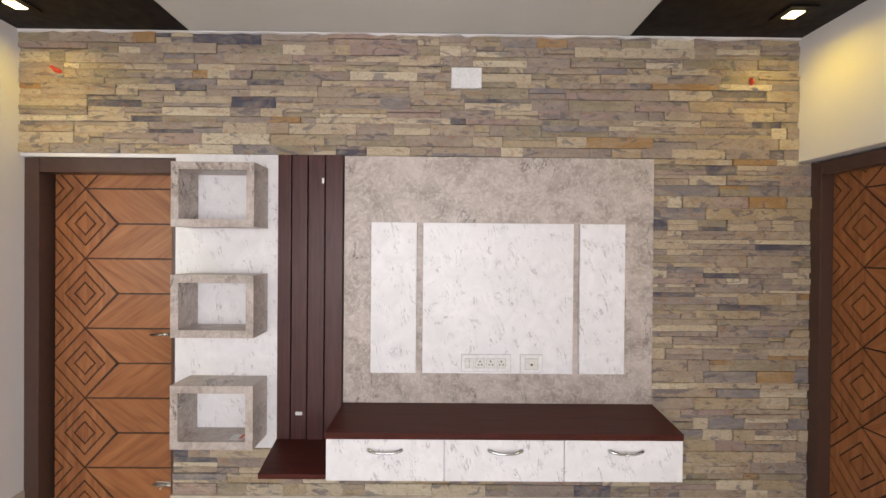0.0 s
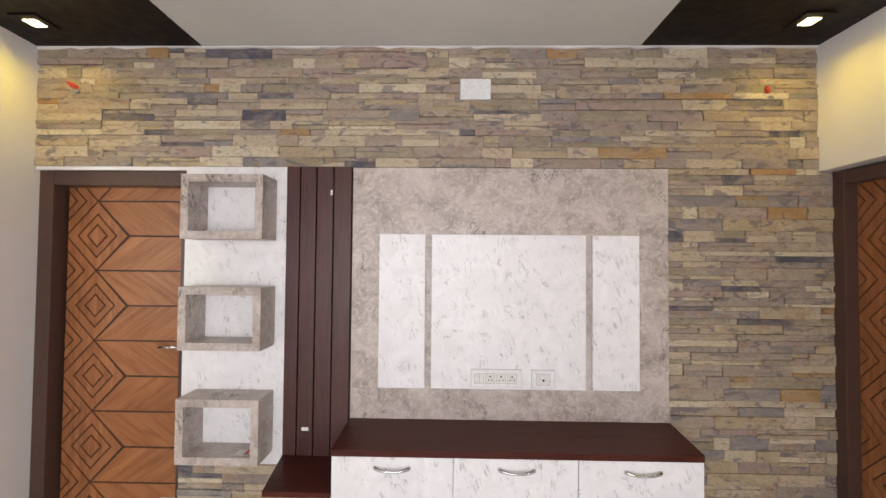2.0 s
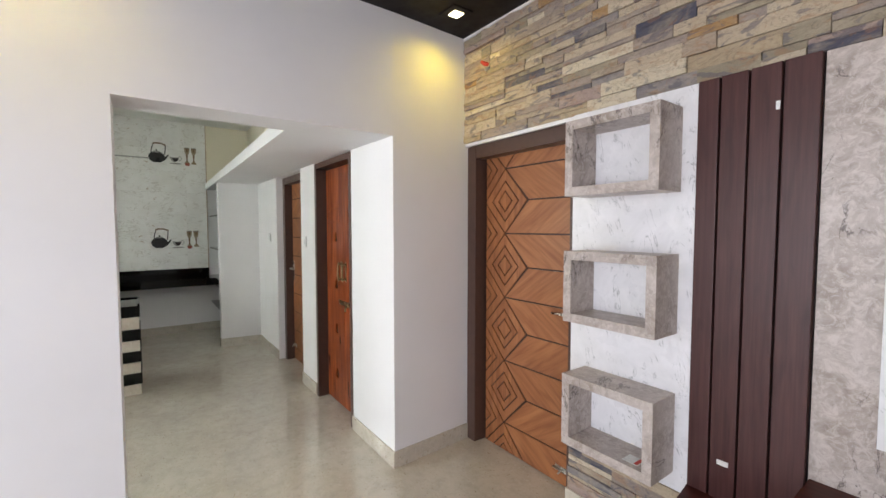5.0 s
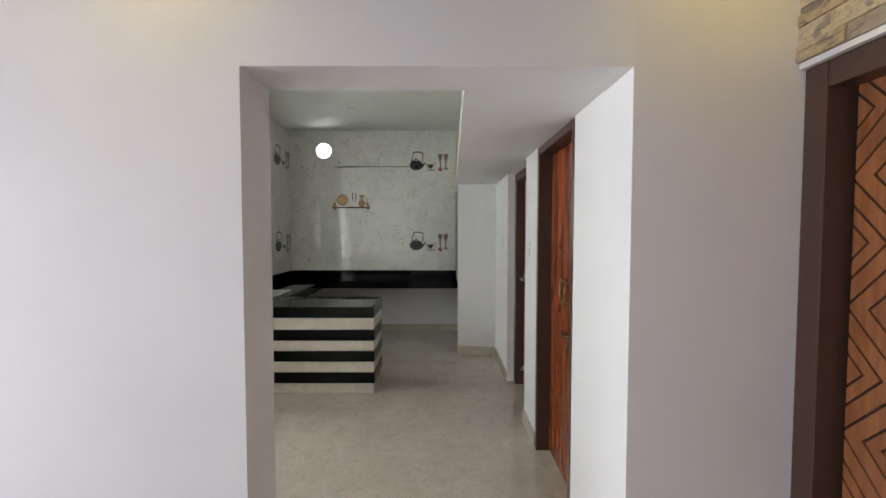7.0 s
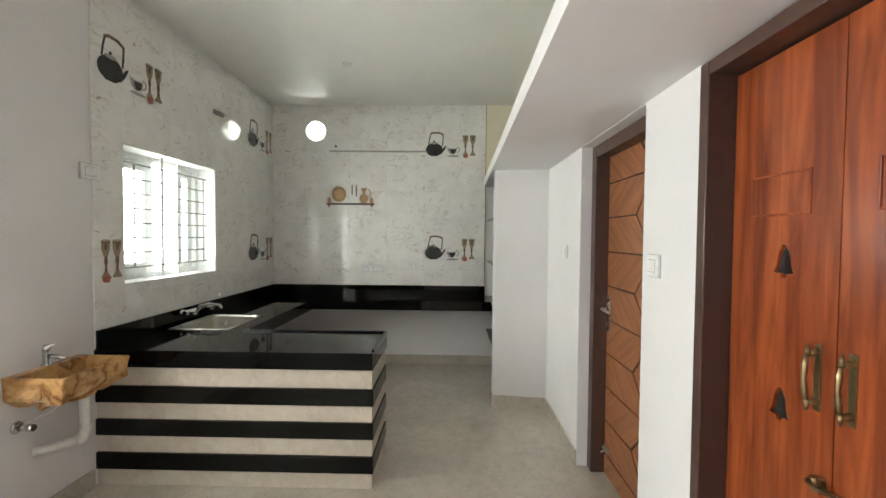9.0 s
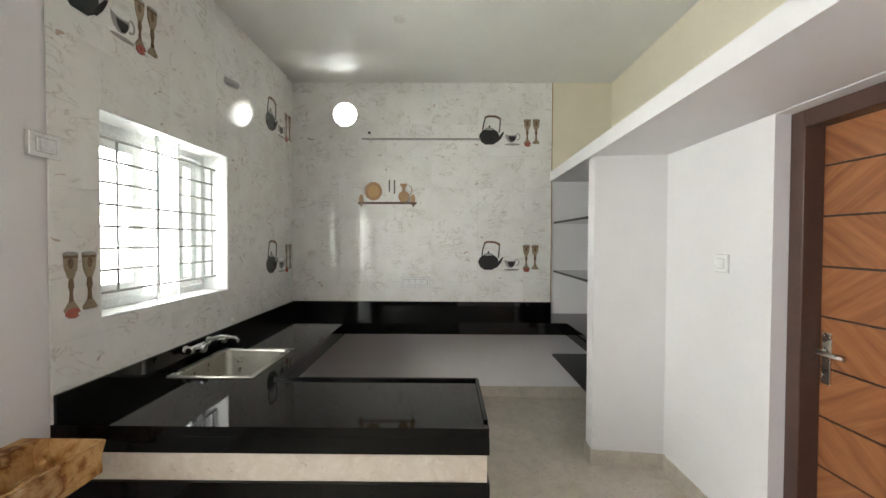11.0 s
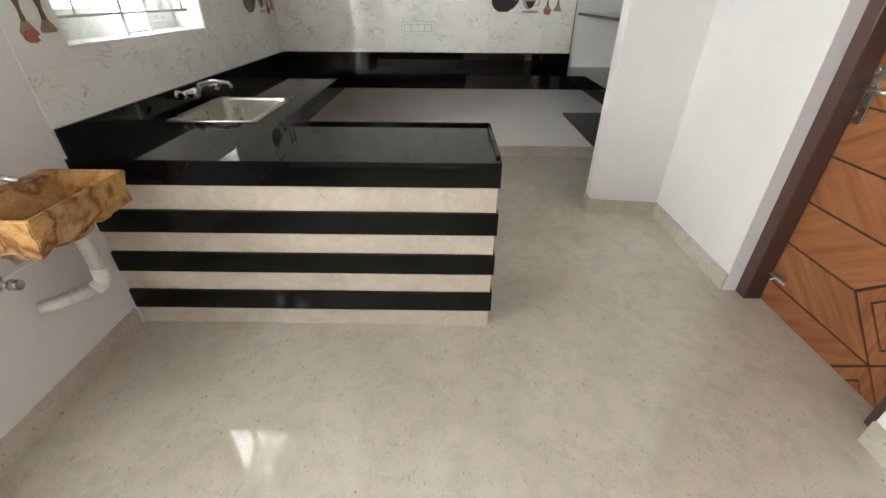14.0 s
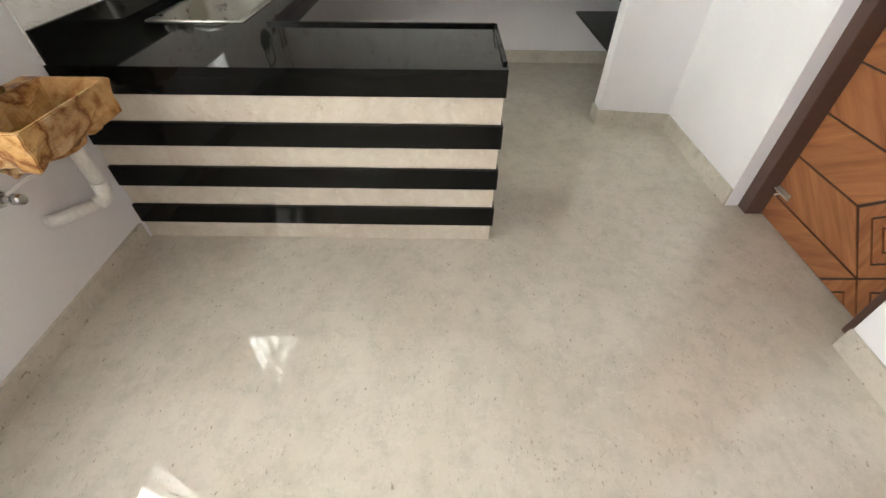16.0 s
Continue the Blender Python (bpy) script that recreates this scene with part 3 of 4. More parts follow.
def bell_leaf(name, x0, x1, bx, label, y=1.953):
    leaf = thing(name, ((x0 + x1) / 2, y, 0), label, "door", "prayer room door leaves")
    bm = bmesh.new()
    edges = []
    for loop in [rect(x0, x1, 0.01, 2.05)] + [bell(bx, z, 0.8) for z in (1.455, 1.05, 0.655, 0.26)]:
        vs = [bm.verts.new((p[0], y, p[1])) for p in loop]
        edges += [bm.edges.new((vs[i], vs[(i + 1) % len(vs)])) for i in range(len(vs))]
    bmesh.ops.triangle_fill(bm, use_beauty=True, use_dissolve=False, edges=edges)
    made = bmesh.ops.extrude_face_region(bm, geom=bm.faces[:])
    bmesh.ops.translate(bm, vec=(0, 0.012, 0), verts=[v for v in made["geom"] if isinstance(v, bmesh.types.BMVert)])
    bmesh.ops.recalc_face_normals(bm, faces=bm.faces)
    part("leaf", bm, M_TEAK, leaf)
    w = x1 - x0
    bm = bmesh.new()
    for z0, z1 in ((1.585, 1.592), (1.70, 1.707)):
        box(bm, x0 + 0.09, x1 - 0.09, y - 0.004, y + 0.002, z0, z1, bevel=0.0015)
    for a, b_ in ((x0 + 0.083, x0 + 0.09), (x1 - 0.09, x1 - 0.083)):
        box(bm, a, b_, y - 0.004, y + 0.002, 1.585, 1.707, bevel=0.0015)
    part("moulding", bm, M_TEAK, leaf, "raised teak moulding")
    return leaf


door_frame("door_frame", D2A, D2B, YH - 0.004, 2.06, 0.047, "brown painted frame of the prayer room door")
la = bell_leaf("door_leaf", -3.918, -3.538, -3.706, "polished red teak leaf with bell shaped cut-outs, closed")
lb = bell_leaf("door_leaf", -3.535, -3.216, -3.375, "polished red teak leaf with bell cut-outs and a brass bolt, closed")
for leaf, x, z in ((la, -3.585, 1.17), (lb, -3.492, 1.17)):
    bm = bmesh.new()
    for dz in (-0.062, 0.062):
        tube(bm, [(x, 1.954, z + dz), (x, 1.925, z + dz)], [0.010, 0.007])
        tube(bm, [(x, 1.925, z + dz * 1.35), (x, 1.925, z + dz * 0.9)], [0.003, 0.009])
    tube(bm, [(x, 1.925, z - 0.07), (x, 1.919, z - 0.03), (x, 1.917, z), (x, 1.919, z + 0.03), (x, 1.925, z + 0.07)], [0.005, 0.008, 0.0055, 0.008, 0.005])
    box(bm, x - 0.010, x + 0.010, 1.949, 1.954, z - 0.085, z + 0.085, bevel=0.002)
    part("pull_handle", bm, M_BRASS, leaf, "ornate aged brass pull")
bm = tube(bmesh.new(), [(-3.585, 1.935, 0.905), (-3.385, 1.935, 0.905)], 0.007)
for x in (-3.565, -3.47, -3.42):
    box(bm, x - 0.014, x + 0.014, 1.935, 1.954, 0.887, 0.923, bevel=0.003)
tube(bm, [(-3.455, 1.935, 0.905), (-3.455, 1.925, 0.85)], [0.006, 0.009])
for x in (-3.55, -3.44):
    tube(bm, [(x, 1.928, 0.91), (x, 1.918, 0.935)], [0.006, 0.008])
part("sliding_bolt", bm, M_BRASS, lb, "aged brass sliding bolt")

# ---- stone wall ----
STONES = []


def stone_mesh(k):
    """A unit strip of split stone with an uneven face."""
    rnd = random.Random(k)
    bm = bmesh.new()
    nx = 4
    grid = [[bm.verts.new((-0.5 + i / nx, -rnd.uniform(0.0, 0.45) if 0 < j < 2 else -rnd.uniform(0.0, 0.2), -0.5 + j / 2)) for i in range(nx + 1)] for j in range(3)]
    for j in range(2):
        for i in range(nx):
            bm.faces.new((grid[j][i], grid[j][i + 1], grid[j + 1][i + 1], grid[j + 1][i]))
    rim = grid[0] + [grid[1][nx]] + grid[2][::-1] + [grid[1][0]]
    back = [bm.verts.new((v.co.x, 1.0, v.co.z)) for v in rim]
    for i in range(len(rim)):
        j = (i + 1) % len(rim)
        bm.faces.new((rim[j], rim[i], back[i], back[j]))
    bmesh.ops.recalc_face_normals(bm, faces=bm.faces)
    return bm


stone_meshes = [mesh_of("stone", stone_mesh(k), M_STONE) for k in range(8)]
stone_shapes = []
for me in stone_meshes:
    stone_shapes.append((np.array([v.co[:] for v in me.vertices]), [tuple(p.vertices) for p in me.polygons]))


def lay_stones(x0, x1, z0, z1, rnd, out):
    z = z1
    while z > z0 + 0.012:
        h = min(rnd.choice((0.036, 0.052, 0.06, 0.066, 0.07)), z - z0)
        if z - h - z0 < 0.02:
            h = z - z0
        x = x0
        while x < x1 - 0.005:
            l = min(rnd.choice((0.09, 0.13, 0.18, 0.22, 0.26, 0.32, 0.40)), x1 - x)
            if x1 - x - l < 0.05:
                l = x1 - x
            if h > 0.05 and rnd.random() < 0.42:      # two thin strips in one course
                cut = rnd.choice((0.36, 0.45, 0.55, 0.64))
                out.append((x, l, z - h * cut, h * cut, rnd.uniform(0.0, 0.016)))
                out.append((x, l, z - h, h * (1 - cut), rnd.uniform(0.0, 0.016)))
            else:
                out.append((x, l, z - h, h, rnd.uniform(0.0, 0.016)))
            x += l
        z -= h


rnd = random.Random(5)
near, far = [], []
lay_stones(XL, XR, 2.128, ZL - 0.004, rnd, near)
lay_stones(1.188, XR + 0.08, 0.10, 2.128, rnd, far)
lay_stones(-1.655, 1.188, 0.10, 0.66, rnd, far)
cladding = thing("stone_cladding", (0, YS, 2.12), "grey and tan split stone strips on the wall", "wall cladding")
cladding["kind"] = "structure"
extra = near[295:]
for i, (x, l, z, h, proud) in enumerate(near[:295]):
    ob = new("stone", stone_meshes[rnd.randrange(8)])
    ob.parent = cladding
    ob.matrix_parent_inverse = cladding.matrix_basis.inverted()
    ob.location = (x + l / 2, YS - proud, z + h / 2)
    ob.scale = (l - 0.0022, 0.014, h - 0.0022)
vs, fs = [], []
for x, l, z, h, proud in extra + far:
    co, faces = stone_shapes[rnd.randrange(8)]
    base_i = len(vs)
    vs += [tuple(v) for v in co * np.array((l - 0.0022, 0.014, h - 0.0022)) + np.array((x + l / 2, YS - proud, z + h / 2))]
    fs += [tuple(base_i + i for i in f) for f in faces]
me = bpy.data.meshes.new("stone_strips")
me.from_pydata(vs, [], fs)
me.materials.append(M_STONE)
ob = new("stone_strips", me)
ob.parent = cladding
ob.matrix_parent_inverse = cladding.matrix_basis.inverted()
ob["kind"] = "stuff"

# ragged plaster line where the ceiling meets the stone
rnd = random.Random(11)
edge, x = [], XL + 0.005
while x < XR - 0.02:
    edge.append((x, ZL - rnd.choice((0.010, 0.014, 0.018, 0.024))))
    x += rnd.uniform(0.03, 0.14)
edge.append((XR - 0.002, ZL - 0.016))
b = prism(bmesh.new(), [(XR - 0.002, ZL - 0.007), (XL + 0.005, ZL - 0.007)] + edge, "y", YS - 0.026, YS - 0.004)
structure("trim_plaster", b, M_WALL, "ragged white plaster line above the stone")

# ---- television unit ----
tv = thing("tv_back_panel", (0.26, YS, 0.65), "grey marble laminate panel with three raised white panels", "wall panel")
part("backing", a_box(-0.644, 1.188, 2.445, YS + 0.01, 0.645, 2.122, bevel=0.001), M_MGREY, tv)
for x0, x1 in ((-0.480, -0.214), (-0.176, 0.707), (0.745, 1.011)):
    part("white_panel", a_box(x0, x1, 2.420, 2.4452, 0.848, 1.731, bevel=0.0015), M_MWHITE, tv, "white marble laminate panel")


def pin_hole(bm, x, y, z, r=0.0035):
    tube(bm, [(x, y - 0.0008, z), (x, y + 0.002, z)], r, 8)


def plate(name, x0, x1, y, z0, z1, label, category="switch plate"):
    p = thing(name, ((x0 + x1) / 2, y, z0), label, category)
    part("plate", a_box(x0, x1, y - 0.012, y, z0, z1, bevel=0.003), M_PLASTIC, p)
    # slightly wider grey slab paints the shadow outline of the plate
    part("seam", a_box(x0 - 0.003, x1 + 0.003, y - 0.004, y, z0 - 0.003, z1 + 0.003), M_SHADOW_LINE, p)
    return p


s = plate("socket_board", 0.055, 0.339, 2.42, 0.863, 0.960, "white switch and socket board on the panel")
for k, x in enumerate((0.100, 0.162, 0.224, 0.286)):
    mod = part("socket_module" if k else "switch_rocker", a_box(x - 0.024, x + 0.024, 2.404, 2.409, 0.886, 0.938, bevel=0.0015), M_PVC, s)
    # grey slab paints the shadow line round the module
    part("gap", a_box(x - 0.027, x + 0.027, 2.4066, 2.409, 0.883, 0.941), M_SHADOW_LINE, s)
    bm = bmesh.new()
    if k:
        for dx, dz, r in ((0, 0.012, 0.005), (-0.010, -0.008, 0.004), (0.010, -0.008, 0.004)):
            pin_hole(bm, x + dx, 2.404, 0.912 + dz, r)
        part("pin_hole", bm, M_BLACK, mod)
    else:
        part("rocker_gap", box(bm, x - 0.001, x + 0.001, 2.4034, 2.405, 0.888, 0.936), M_GREY, mod)
s = plate("aerial_socket", 0.400, 0.526, 2.42, 0.858, 0.960, "white aerial socket plate on the panel")
mod = part("socket_module", a_box(0.428, 0.498, 2.404, 2.409, 0.880, 0.938, bevel=0.0015), M_PVC, s)
part("gap", a_box(0.424, 0.502, 2.4066, 2.409, 0.876, 0.942), M_SHADOW_LINE, s)
bm = bmesh.new()
pin_hole(bm, 0.463, 2.404, 0.905, 0.007)
part("aerial_hole", bm, M_BLACK, mod)

bx = plate("junction_box", -0.018, 0.159, 2.456, 2.530, 2.650, "blank white junction box cover on the stone", "cover plate")

sp = thing("shelf_back_panel", (-1.33, YS, 0.4), "white marble laminate panel behind the box shelves", "wall panel")
part("board", a_box(-1.632, -1.030, 2.437, YS + 0.008, 0.395, 2.122, bevel=0.0015), M_MWHITE, sp)


def box_shelf(z0, z1, label):
    x0, x1, y0, y1, t = -1.541, -1.090, 2.25, 2.437, 0.042
    s = thing("box_shelf", ((x0 + x1) / 2, y1, z0), label, "shelf", "box shelves")
    part("top_board", a_box(x0, x1, y0, y1, z1 - t, z1, bevel=0.0015), M_MGREY, s)
    part("bottom_board", a_box(x0, x1, y0, y1, z0, z0 + t, bevel=0.0015), M_MGREY, s)
    part("side_board", a_box(x0, x0 + t, y0 + 0.001, y1, z0 + t, z1 - t), M_MGREY, s)
    part("side_board", a_box(x1 - t, x1, y0 + 0.001, y1, z0 + t, z1 - t), M_MGREY, s)


box_shelf(1.688, 2.041, "open grey marble laminate box shelf, topmost")
box_shelf(1.083, 1.425, "open grey marble laminate box shelf, middle")
box_shelf(0.473, 0.822, "open grey marble laminate box shelf, lowest, holding a label")
card = thing("paper_card", (-1.20, 2.33, 0.515), "small white and red paper label lying in the shelf", "label")
part("card", a_box(-1.235, -1.165, 2.28, 2.345, 0.5155, 0.517), M_PAPER, card)
part("red_print", a_box(-1.185, -1.168, 2.284, 2.341, 0.517, 0.5176), M_RED, card)

fp = thing("fluted_panel", (-0.83, YS, 0.43), "dark wenge panel with four upright boards", "wall panel")
# backing coloured near-black for the shade between the upright boards
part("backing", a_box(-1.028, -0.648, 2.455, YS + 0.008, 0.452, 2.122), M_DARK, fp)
for x0, x1 in ((-1.028, -0.953), (-0.945, -0.857), (-0.849, -0.757), (-0.749, -0.650)):
    part("board", a_box(x0, x1, 2.425, 2.4555, 0.452, 2.122, bevel=0.003), M_WENGE, fp)
single("wire_label", a_box(-0.918, -0.878, 2.422, 2.4255, 0.595, 0.615), M_PAPER, "small white sticker on the dark boards", "label")
single("wire_label", a_box(-0.770, -0.758, 2.422, 2.4255, 1.955, 1.985), M_PAPER, "tiny white sticker on the dark boards", "label")

ls = thing("low_shelf", (-0.8, YS, 0.43), "dark wenge shelf board under the fluted panel", "shelf")
part("board", prism(bmesh.new(), [(-1.035, 2.465), (-0.974, 2.05), (-0.64, 2.05), (-0.64, 2.465)], "z", 0.428, 0.452), M_WENGE_X, ls)

cab = thing("tv_cabinet", (0.26, YS, 0.42), "wall hung cabinet with white drawers and a dark top", "cabinet")
part("carcass", a_box(-0.632, 1.142, 2.066, YS, 0.425, 0.632), M_MWHITE, cab)
part("top", prism(bmesh.new(), [(-0.640, 2.045), (1.148, 2.045), (1.192, 2.462), (-0.640, 2.462)], "z", 0.632, 0.664), M_WENGE_X, cab, "dark wenge top board")
for k, (x0, x1) in enumerate(((-0.636, -0.050), (-0.046, 0.549), (0.553, 1.145))):
    dr = part("drawer_front", a_box(x0, x1, 2.048, 2.0665, 0.423, 0.629, bevel=0.0015), M_MWHITE, cab)
    hx = (-0.342, 0.257, 0.857)[k]
    bm = tube(bmesh.new(), [(hx + 0.088 * u, 2.046 - 0.026 * (1 - abs(u) ** 3), 0.582 - 0.010 * (1 - u * u)) for u in (-1, -0.9, -0.7, -0.4, 0, 0.4, 0.7, 0.9, 1)],
              [0.007, 0.010, 0.008, 0.006, 0.0055, 0.006, 0.008, 0.010, 0.007])
    part("handle", bm, M_CHROME, dr, "chrome bow handle")

# wire stubs in the stone and the spots above
for x, z in ((-2.333, 2.593), (1.765, 2.566)):
    w = thing("wire_stub", (x, YS, z), "taped wire ends sticking out of the stone", "wire")
    part("tape", tube(bmesh.new(), [(x + 0.012, 2.475, z + 0.01), (x - 0.005, 2.44, z + 0.014), (x - 0.022, 2.425, z + 0.03)], [0.012, 0.014, 0.009]), M_RED, w, "red tape")
    part("wire", tube(bmesh.new(), [(x + 0.016, 2.475, z - 0.01), (x + 0.02, 2.445, z - 0.022), (x + 0.012, 2.43, z - 0.034)], 0.010), M_GREY, w)
# the pair at y 0.2 is added out of view
for x, y in ((-2.315, 2.185), (1.785, 2.185), (-2.315, 0.2), (1.785, 0.2)):
    dl = thing("downlight", (x, y, ZL), "square warm recessed downlight in the dark band", "light")
    part("trim", a_box(x - 0.075, x + 0.075, y - 0.075, y + 0.075, ZL - 0.016, ZL - 0.004, bevel=0.003), M_BAND, dl)
    part("diffuser", a_box(x - 0.034, x + 0.034, y - 0.034, y + 0.034, ZL - 0.020, ZL - 0.0155), M_LAMP, dl, "glowing diffuser")
    spot_lamp(x, y)

# ---- kitchen ----
CT, CB = 0.825, 0.725
top = thing("kitchen_counter", (-6.0, -0.5, 0.72), "polished black granite counter round three sides", "counter")
SX0, SX1, SY0, SY1 = -6.06, -5.50, -1.035, -0.60
for x0, x1, y0, y1 in ((-5.49, -4.945, YK, 0.562), (SX0, -5.49, SY1, -0.475), (SX0, -5.49, YK, SY0), (SX1, -5.49, SY0, SY1), (-6.97, SX0, YK, -0.475), (XK, -6.97, YK, 1.44), (XK, -6.345, 1.44, 1.99)):
    part("slab", a_box(x0, x1, y0, y1, CB + 0.06, CT), M_GRANITE, top)
bm = bmesh.new()
box(bm, -4.965, -4.944, YK, 0.563, CB - 0.002, CB + 0.062)
box(bm, -5.49, -4.965, 0.545, 0.563, CB - 0.002, CB + 0.062)
box(bm, -5.495, -5.475, -0.475, 0.545, CB - 0.002, CB + 0.062)
box(bm, -6.97, -5.475, -0.493, -0.474, CB - 0.002, CB + 0.062)
box(bm, -6.985, -6.966, -0.493, 1.44, CB - 0.002, CB + 0.062)
box(bm, -6.985, -6.345, 1.43, 1.449, CB - 0.002, CB + 0.062)
part("front_edge", bm, M_GRANITE, top)
bm = bmesh.new()
box(bm, -5.49, -5.475, -0.475, 0.55, CT, CT + 0.012)
box(bm, -5.49, -5.0, 0.546, 0.562, CT, CT + 0.010)
part("raised_rim", bm, M_GRANITE, top)
bm = bmesh.new()
box(bm, XK + 0.02, -4.95, YK, YK + 0.022, CT, 0.938, bevel=0.002)
box(bm, XK, XK + 0.022, YK, 1.418, CT, 0.938, bevel=0.002)
part("upstand", bm, M_GRANITE, top, "black granite upstand")

pen = thing("peninsula_wall", (-5.2, -0.3, 0), "counter wall faced with black and cream marble bands", "counter base")
part("core", a_box(-5.44, -4.975, YK, 0.548, 0, CB + 0.058), M_CREAMTILE, pen)
for z0, z1 in ((0.0, 0.100), (0.200, 0.306), (0.404, 0.506), (0.607, 0.723)):
    part("cream_band", a_box(-5.442, -4.962, YK, 0.556, z0 + 0.001, z1 - 0.001, bevel=0.001), M_CREAMTILE, pen, "cream marble band")
for z0, z1 in ((0.100, 0.200), (0.306, 0.404), (0.506, 0.607)):
    part("black_band", a_box(-5.446, -4.948, YK, 0.566, z0, z1, bevel=0.002), M_GRANITE, pen, "polished black granite band")

# sink and mixer
sk = thing("kitchen_sink", (-5.87, -0.81, 0.65), "stainless steel sink sunk in the black counter", "sink")
bm = bmesh.new()
o = [(SX0 - 0.012, SY0 - 0.012), (SX1 + 0.012, SY0 - 0.012), (SX1 + 0.012, SY1 + 0.012), (SX0 - 0.012, SY1 + 0.012)]
steps = ((0.0, CT + 0.003), (0.030, CT + 0.004), (0.036, CT - 0.01), (0.045, CT - 0.19), (0.075, CT - 0.205))
cx, cy = (SX0 + SX1) / 2, (SY0 + SY1) / 2
loops = []
for inset, z in steps:
    loop = []
    hw, hd = (SX1 - SX0) / 2 + 0.012 - inset, (SY1 - SY0) / 2 + 0.012 - inset
    rad = 0.012 + inset * 0.7
    for qx, qy, a0 in ((1, 1, 0), (-1, 1, 90), (-1, -1, 180), (1, -1, 270)):
        for a in (0, 22.5, 45, 67.5, 90):
            t = radians(a0 + a)
            loop.append(bm.verts.new((cx + qx * (hw - rad) + rad * math.cos(t), cy + qy * (hd - rad) + rad * math.sin(t), z)))
    loops.append(loop)
for a, c_ in zip(loops, loops[1:]):
    for i in range(len(a)):
        f = bm.faces.new((a[i], a[(i + 1) % len(a)], c_[(i + 1) % len(a)], c_[i]))
        f.smooth = True
bm.faces.new(loops[-1])
bmesh.ops.recalc_face_normals(bm, faces=bm.faces)
ob = part("bowl", bm, M_SINK, sk)
md = ob.modifiers.new("thickness", "SOLIDIFY")
md.thickness, md.offset = 0.002, 0.0
part("drain", tube(bmesh.new(), [(cx, cy, CT - 0.204), (cx, cy, CT - 0.197)], 0.04, 20), M_CHROME, sk)

mx = thing("wall_mixer", (-5.85, YK, 0.9), "chrome two-handle wall mixer above the sink", "tap")
part("body", tube(bmesh.new(), [(-5.99, -1.05, 0.905), (-5.70, -1.05, 0.905)], 0.019), M_CHROME, mx)
for x in (-5.96, -5.73):
    part("flange", tube(bmesh.new(), [(x, YK + 0.0, 0.905), (x, YK + 0.008, 0.905), (x, -1.05, 0.905)], [0.032, 0.028, 0.016]), M_CHROME, mx)
    part("knob", tube(bmesh.new(), [(x, -1.05, 0.905), (x, -1.012, 0.91), (x, -0.985, 0.915), (x, -0.97, 0.915)], [0.012, 0.014, 0.026, 0.020]), M_CHROME, mx)
part("spout", tube(bmesh.new(), [(-5.85, -1.05, 0.905), (-5.85, -1.02, 0.94), (-5.86, -0.95, 0.955), (-5.87, -0.87, 0.945), (-5.87, -0.85, 0.92)], 0.010), M_CHROME, mx)
single("pipe_stub", tube(bmesh.new(), [(-6.28, YK + 0.001, 0.965), (-6.28, YK + 0.03, 0.965)], 0.016), M_PVC, "short capped white pipe stub on the wall", "pipe")

# wash basin
BX0, BX1, BY, BZ = -4.84, -4.43, -0.805, 0.828
wb = thing("wash_basin", (-4.68, YK, 0.66), "brown veined onyx wash basin fixed to the wall", "basin")
bm = bmesh.new()
def basin_loop(x0, x1, y0, y1, z):
    return [bm.verts.new(p) for p in ((x0, y0, z), (x1, y0, z), (x1, y1, z), (x0, y1, z))]
loops = [basin_loop(BX0 + 0.09, BX1 - 0.05, YK, BY - 0.07, BZ - 0.155), basin_loop(BX0 + 0.01, BX1 - 0.005, YK, BY - 0.012, BZ - 0.115), basin_loop(BX0, BX1, YK, BY, BZ),
         basin_loop(BX0 + 0.016, BX1 - 0.016, YK + 0.065, BY - 0.016, BZ), basin_loop(BX0 + 0.035, BX1 - 0.03, YK + 0.08, BY - 0.03, BZ - 0.10)]
for a, c_ in zip(loops, loops[1:]):
    for i in range(4):
        bm.faces.new((a[i], a[(i + 1) % 4], c_[(i + 1) % 4], c_[i]))
bm.faces.new(loops[0][::-1])
bm.faces.new(loops[-1])
bmesh.ops.recalc_face_normals(bm, faces=bm.faces)
bmesh.ops.bevel(bm, geom=bm.edges[:], offset=0.004, segments=2, affect="EDGES")
bmesh.ops.subdivide_edges(bm, edges=[e for e in bm.edges if e.calc_length() > 0.05], cuts=7, use_grid_fill=True)
for v in bm.verts:                      # rough hewn outside
    if v.co.z < BZ - 0.012 and v.co.y > YK + 0.01:
        k = 0.026 * min(1.0, (BZ - v.co.z) / 0.08)
        v.co += k * noise.noise_vector(v.co * 13.0) + 0.4 * k * noise.noise_vector(v.co * 31.0)
part("bowl", bm, M_ONYX, wb)
part("drain", tube(bmesh.new(), [(-4.64, -0.95, BZ - 0.101), (-4.64, -0.95, BZ - 0.096)], 0.022, 16), M_CHROME, wb)
tp = thing("basin_tap", (-4.62, YK + 0.035, BZ), "chrome pillar tap on the basin rim", "tap")
part("pillar", tube(bmesh.new(), [(-4.62, -1.075, BZ), (-4.62, -1.075, BZ + 0.012), (-4.62, -1.075, BZ + 0.014), (-4.62, -1.075, BZ + 0.085)], [0.024, 0.024, 0.017, 0.017]), M_CHROME, tp)
part("spout", tube(bmesh.new(), [(-4.62, -1.075, BZ + 0.055), (-4.62, -1.02, BZ + 0.052), (-4.62, -0.965, BZ + 0.044)], [0.012, 0.011, 0.010]), M_CHROME, tp)
part("lever", tube(bmesh.new(), [(-4.62, -1.075, BZ + 0.085), (-4.62, -1.075, BZ + 0.10), (-4.62, -1.03, BZ + 0.115)], [0.018, 0.016, 0.006]), M_CHROME, tp)
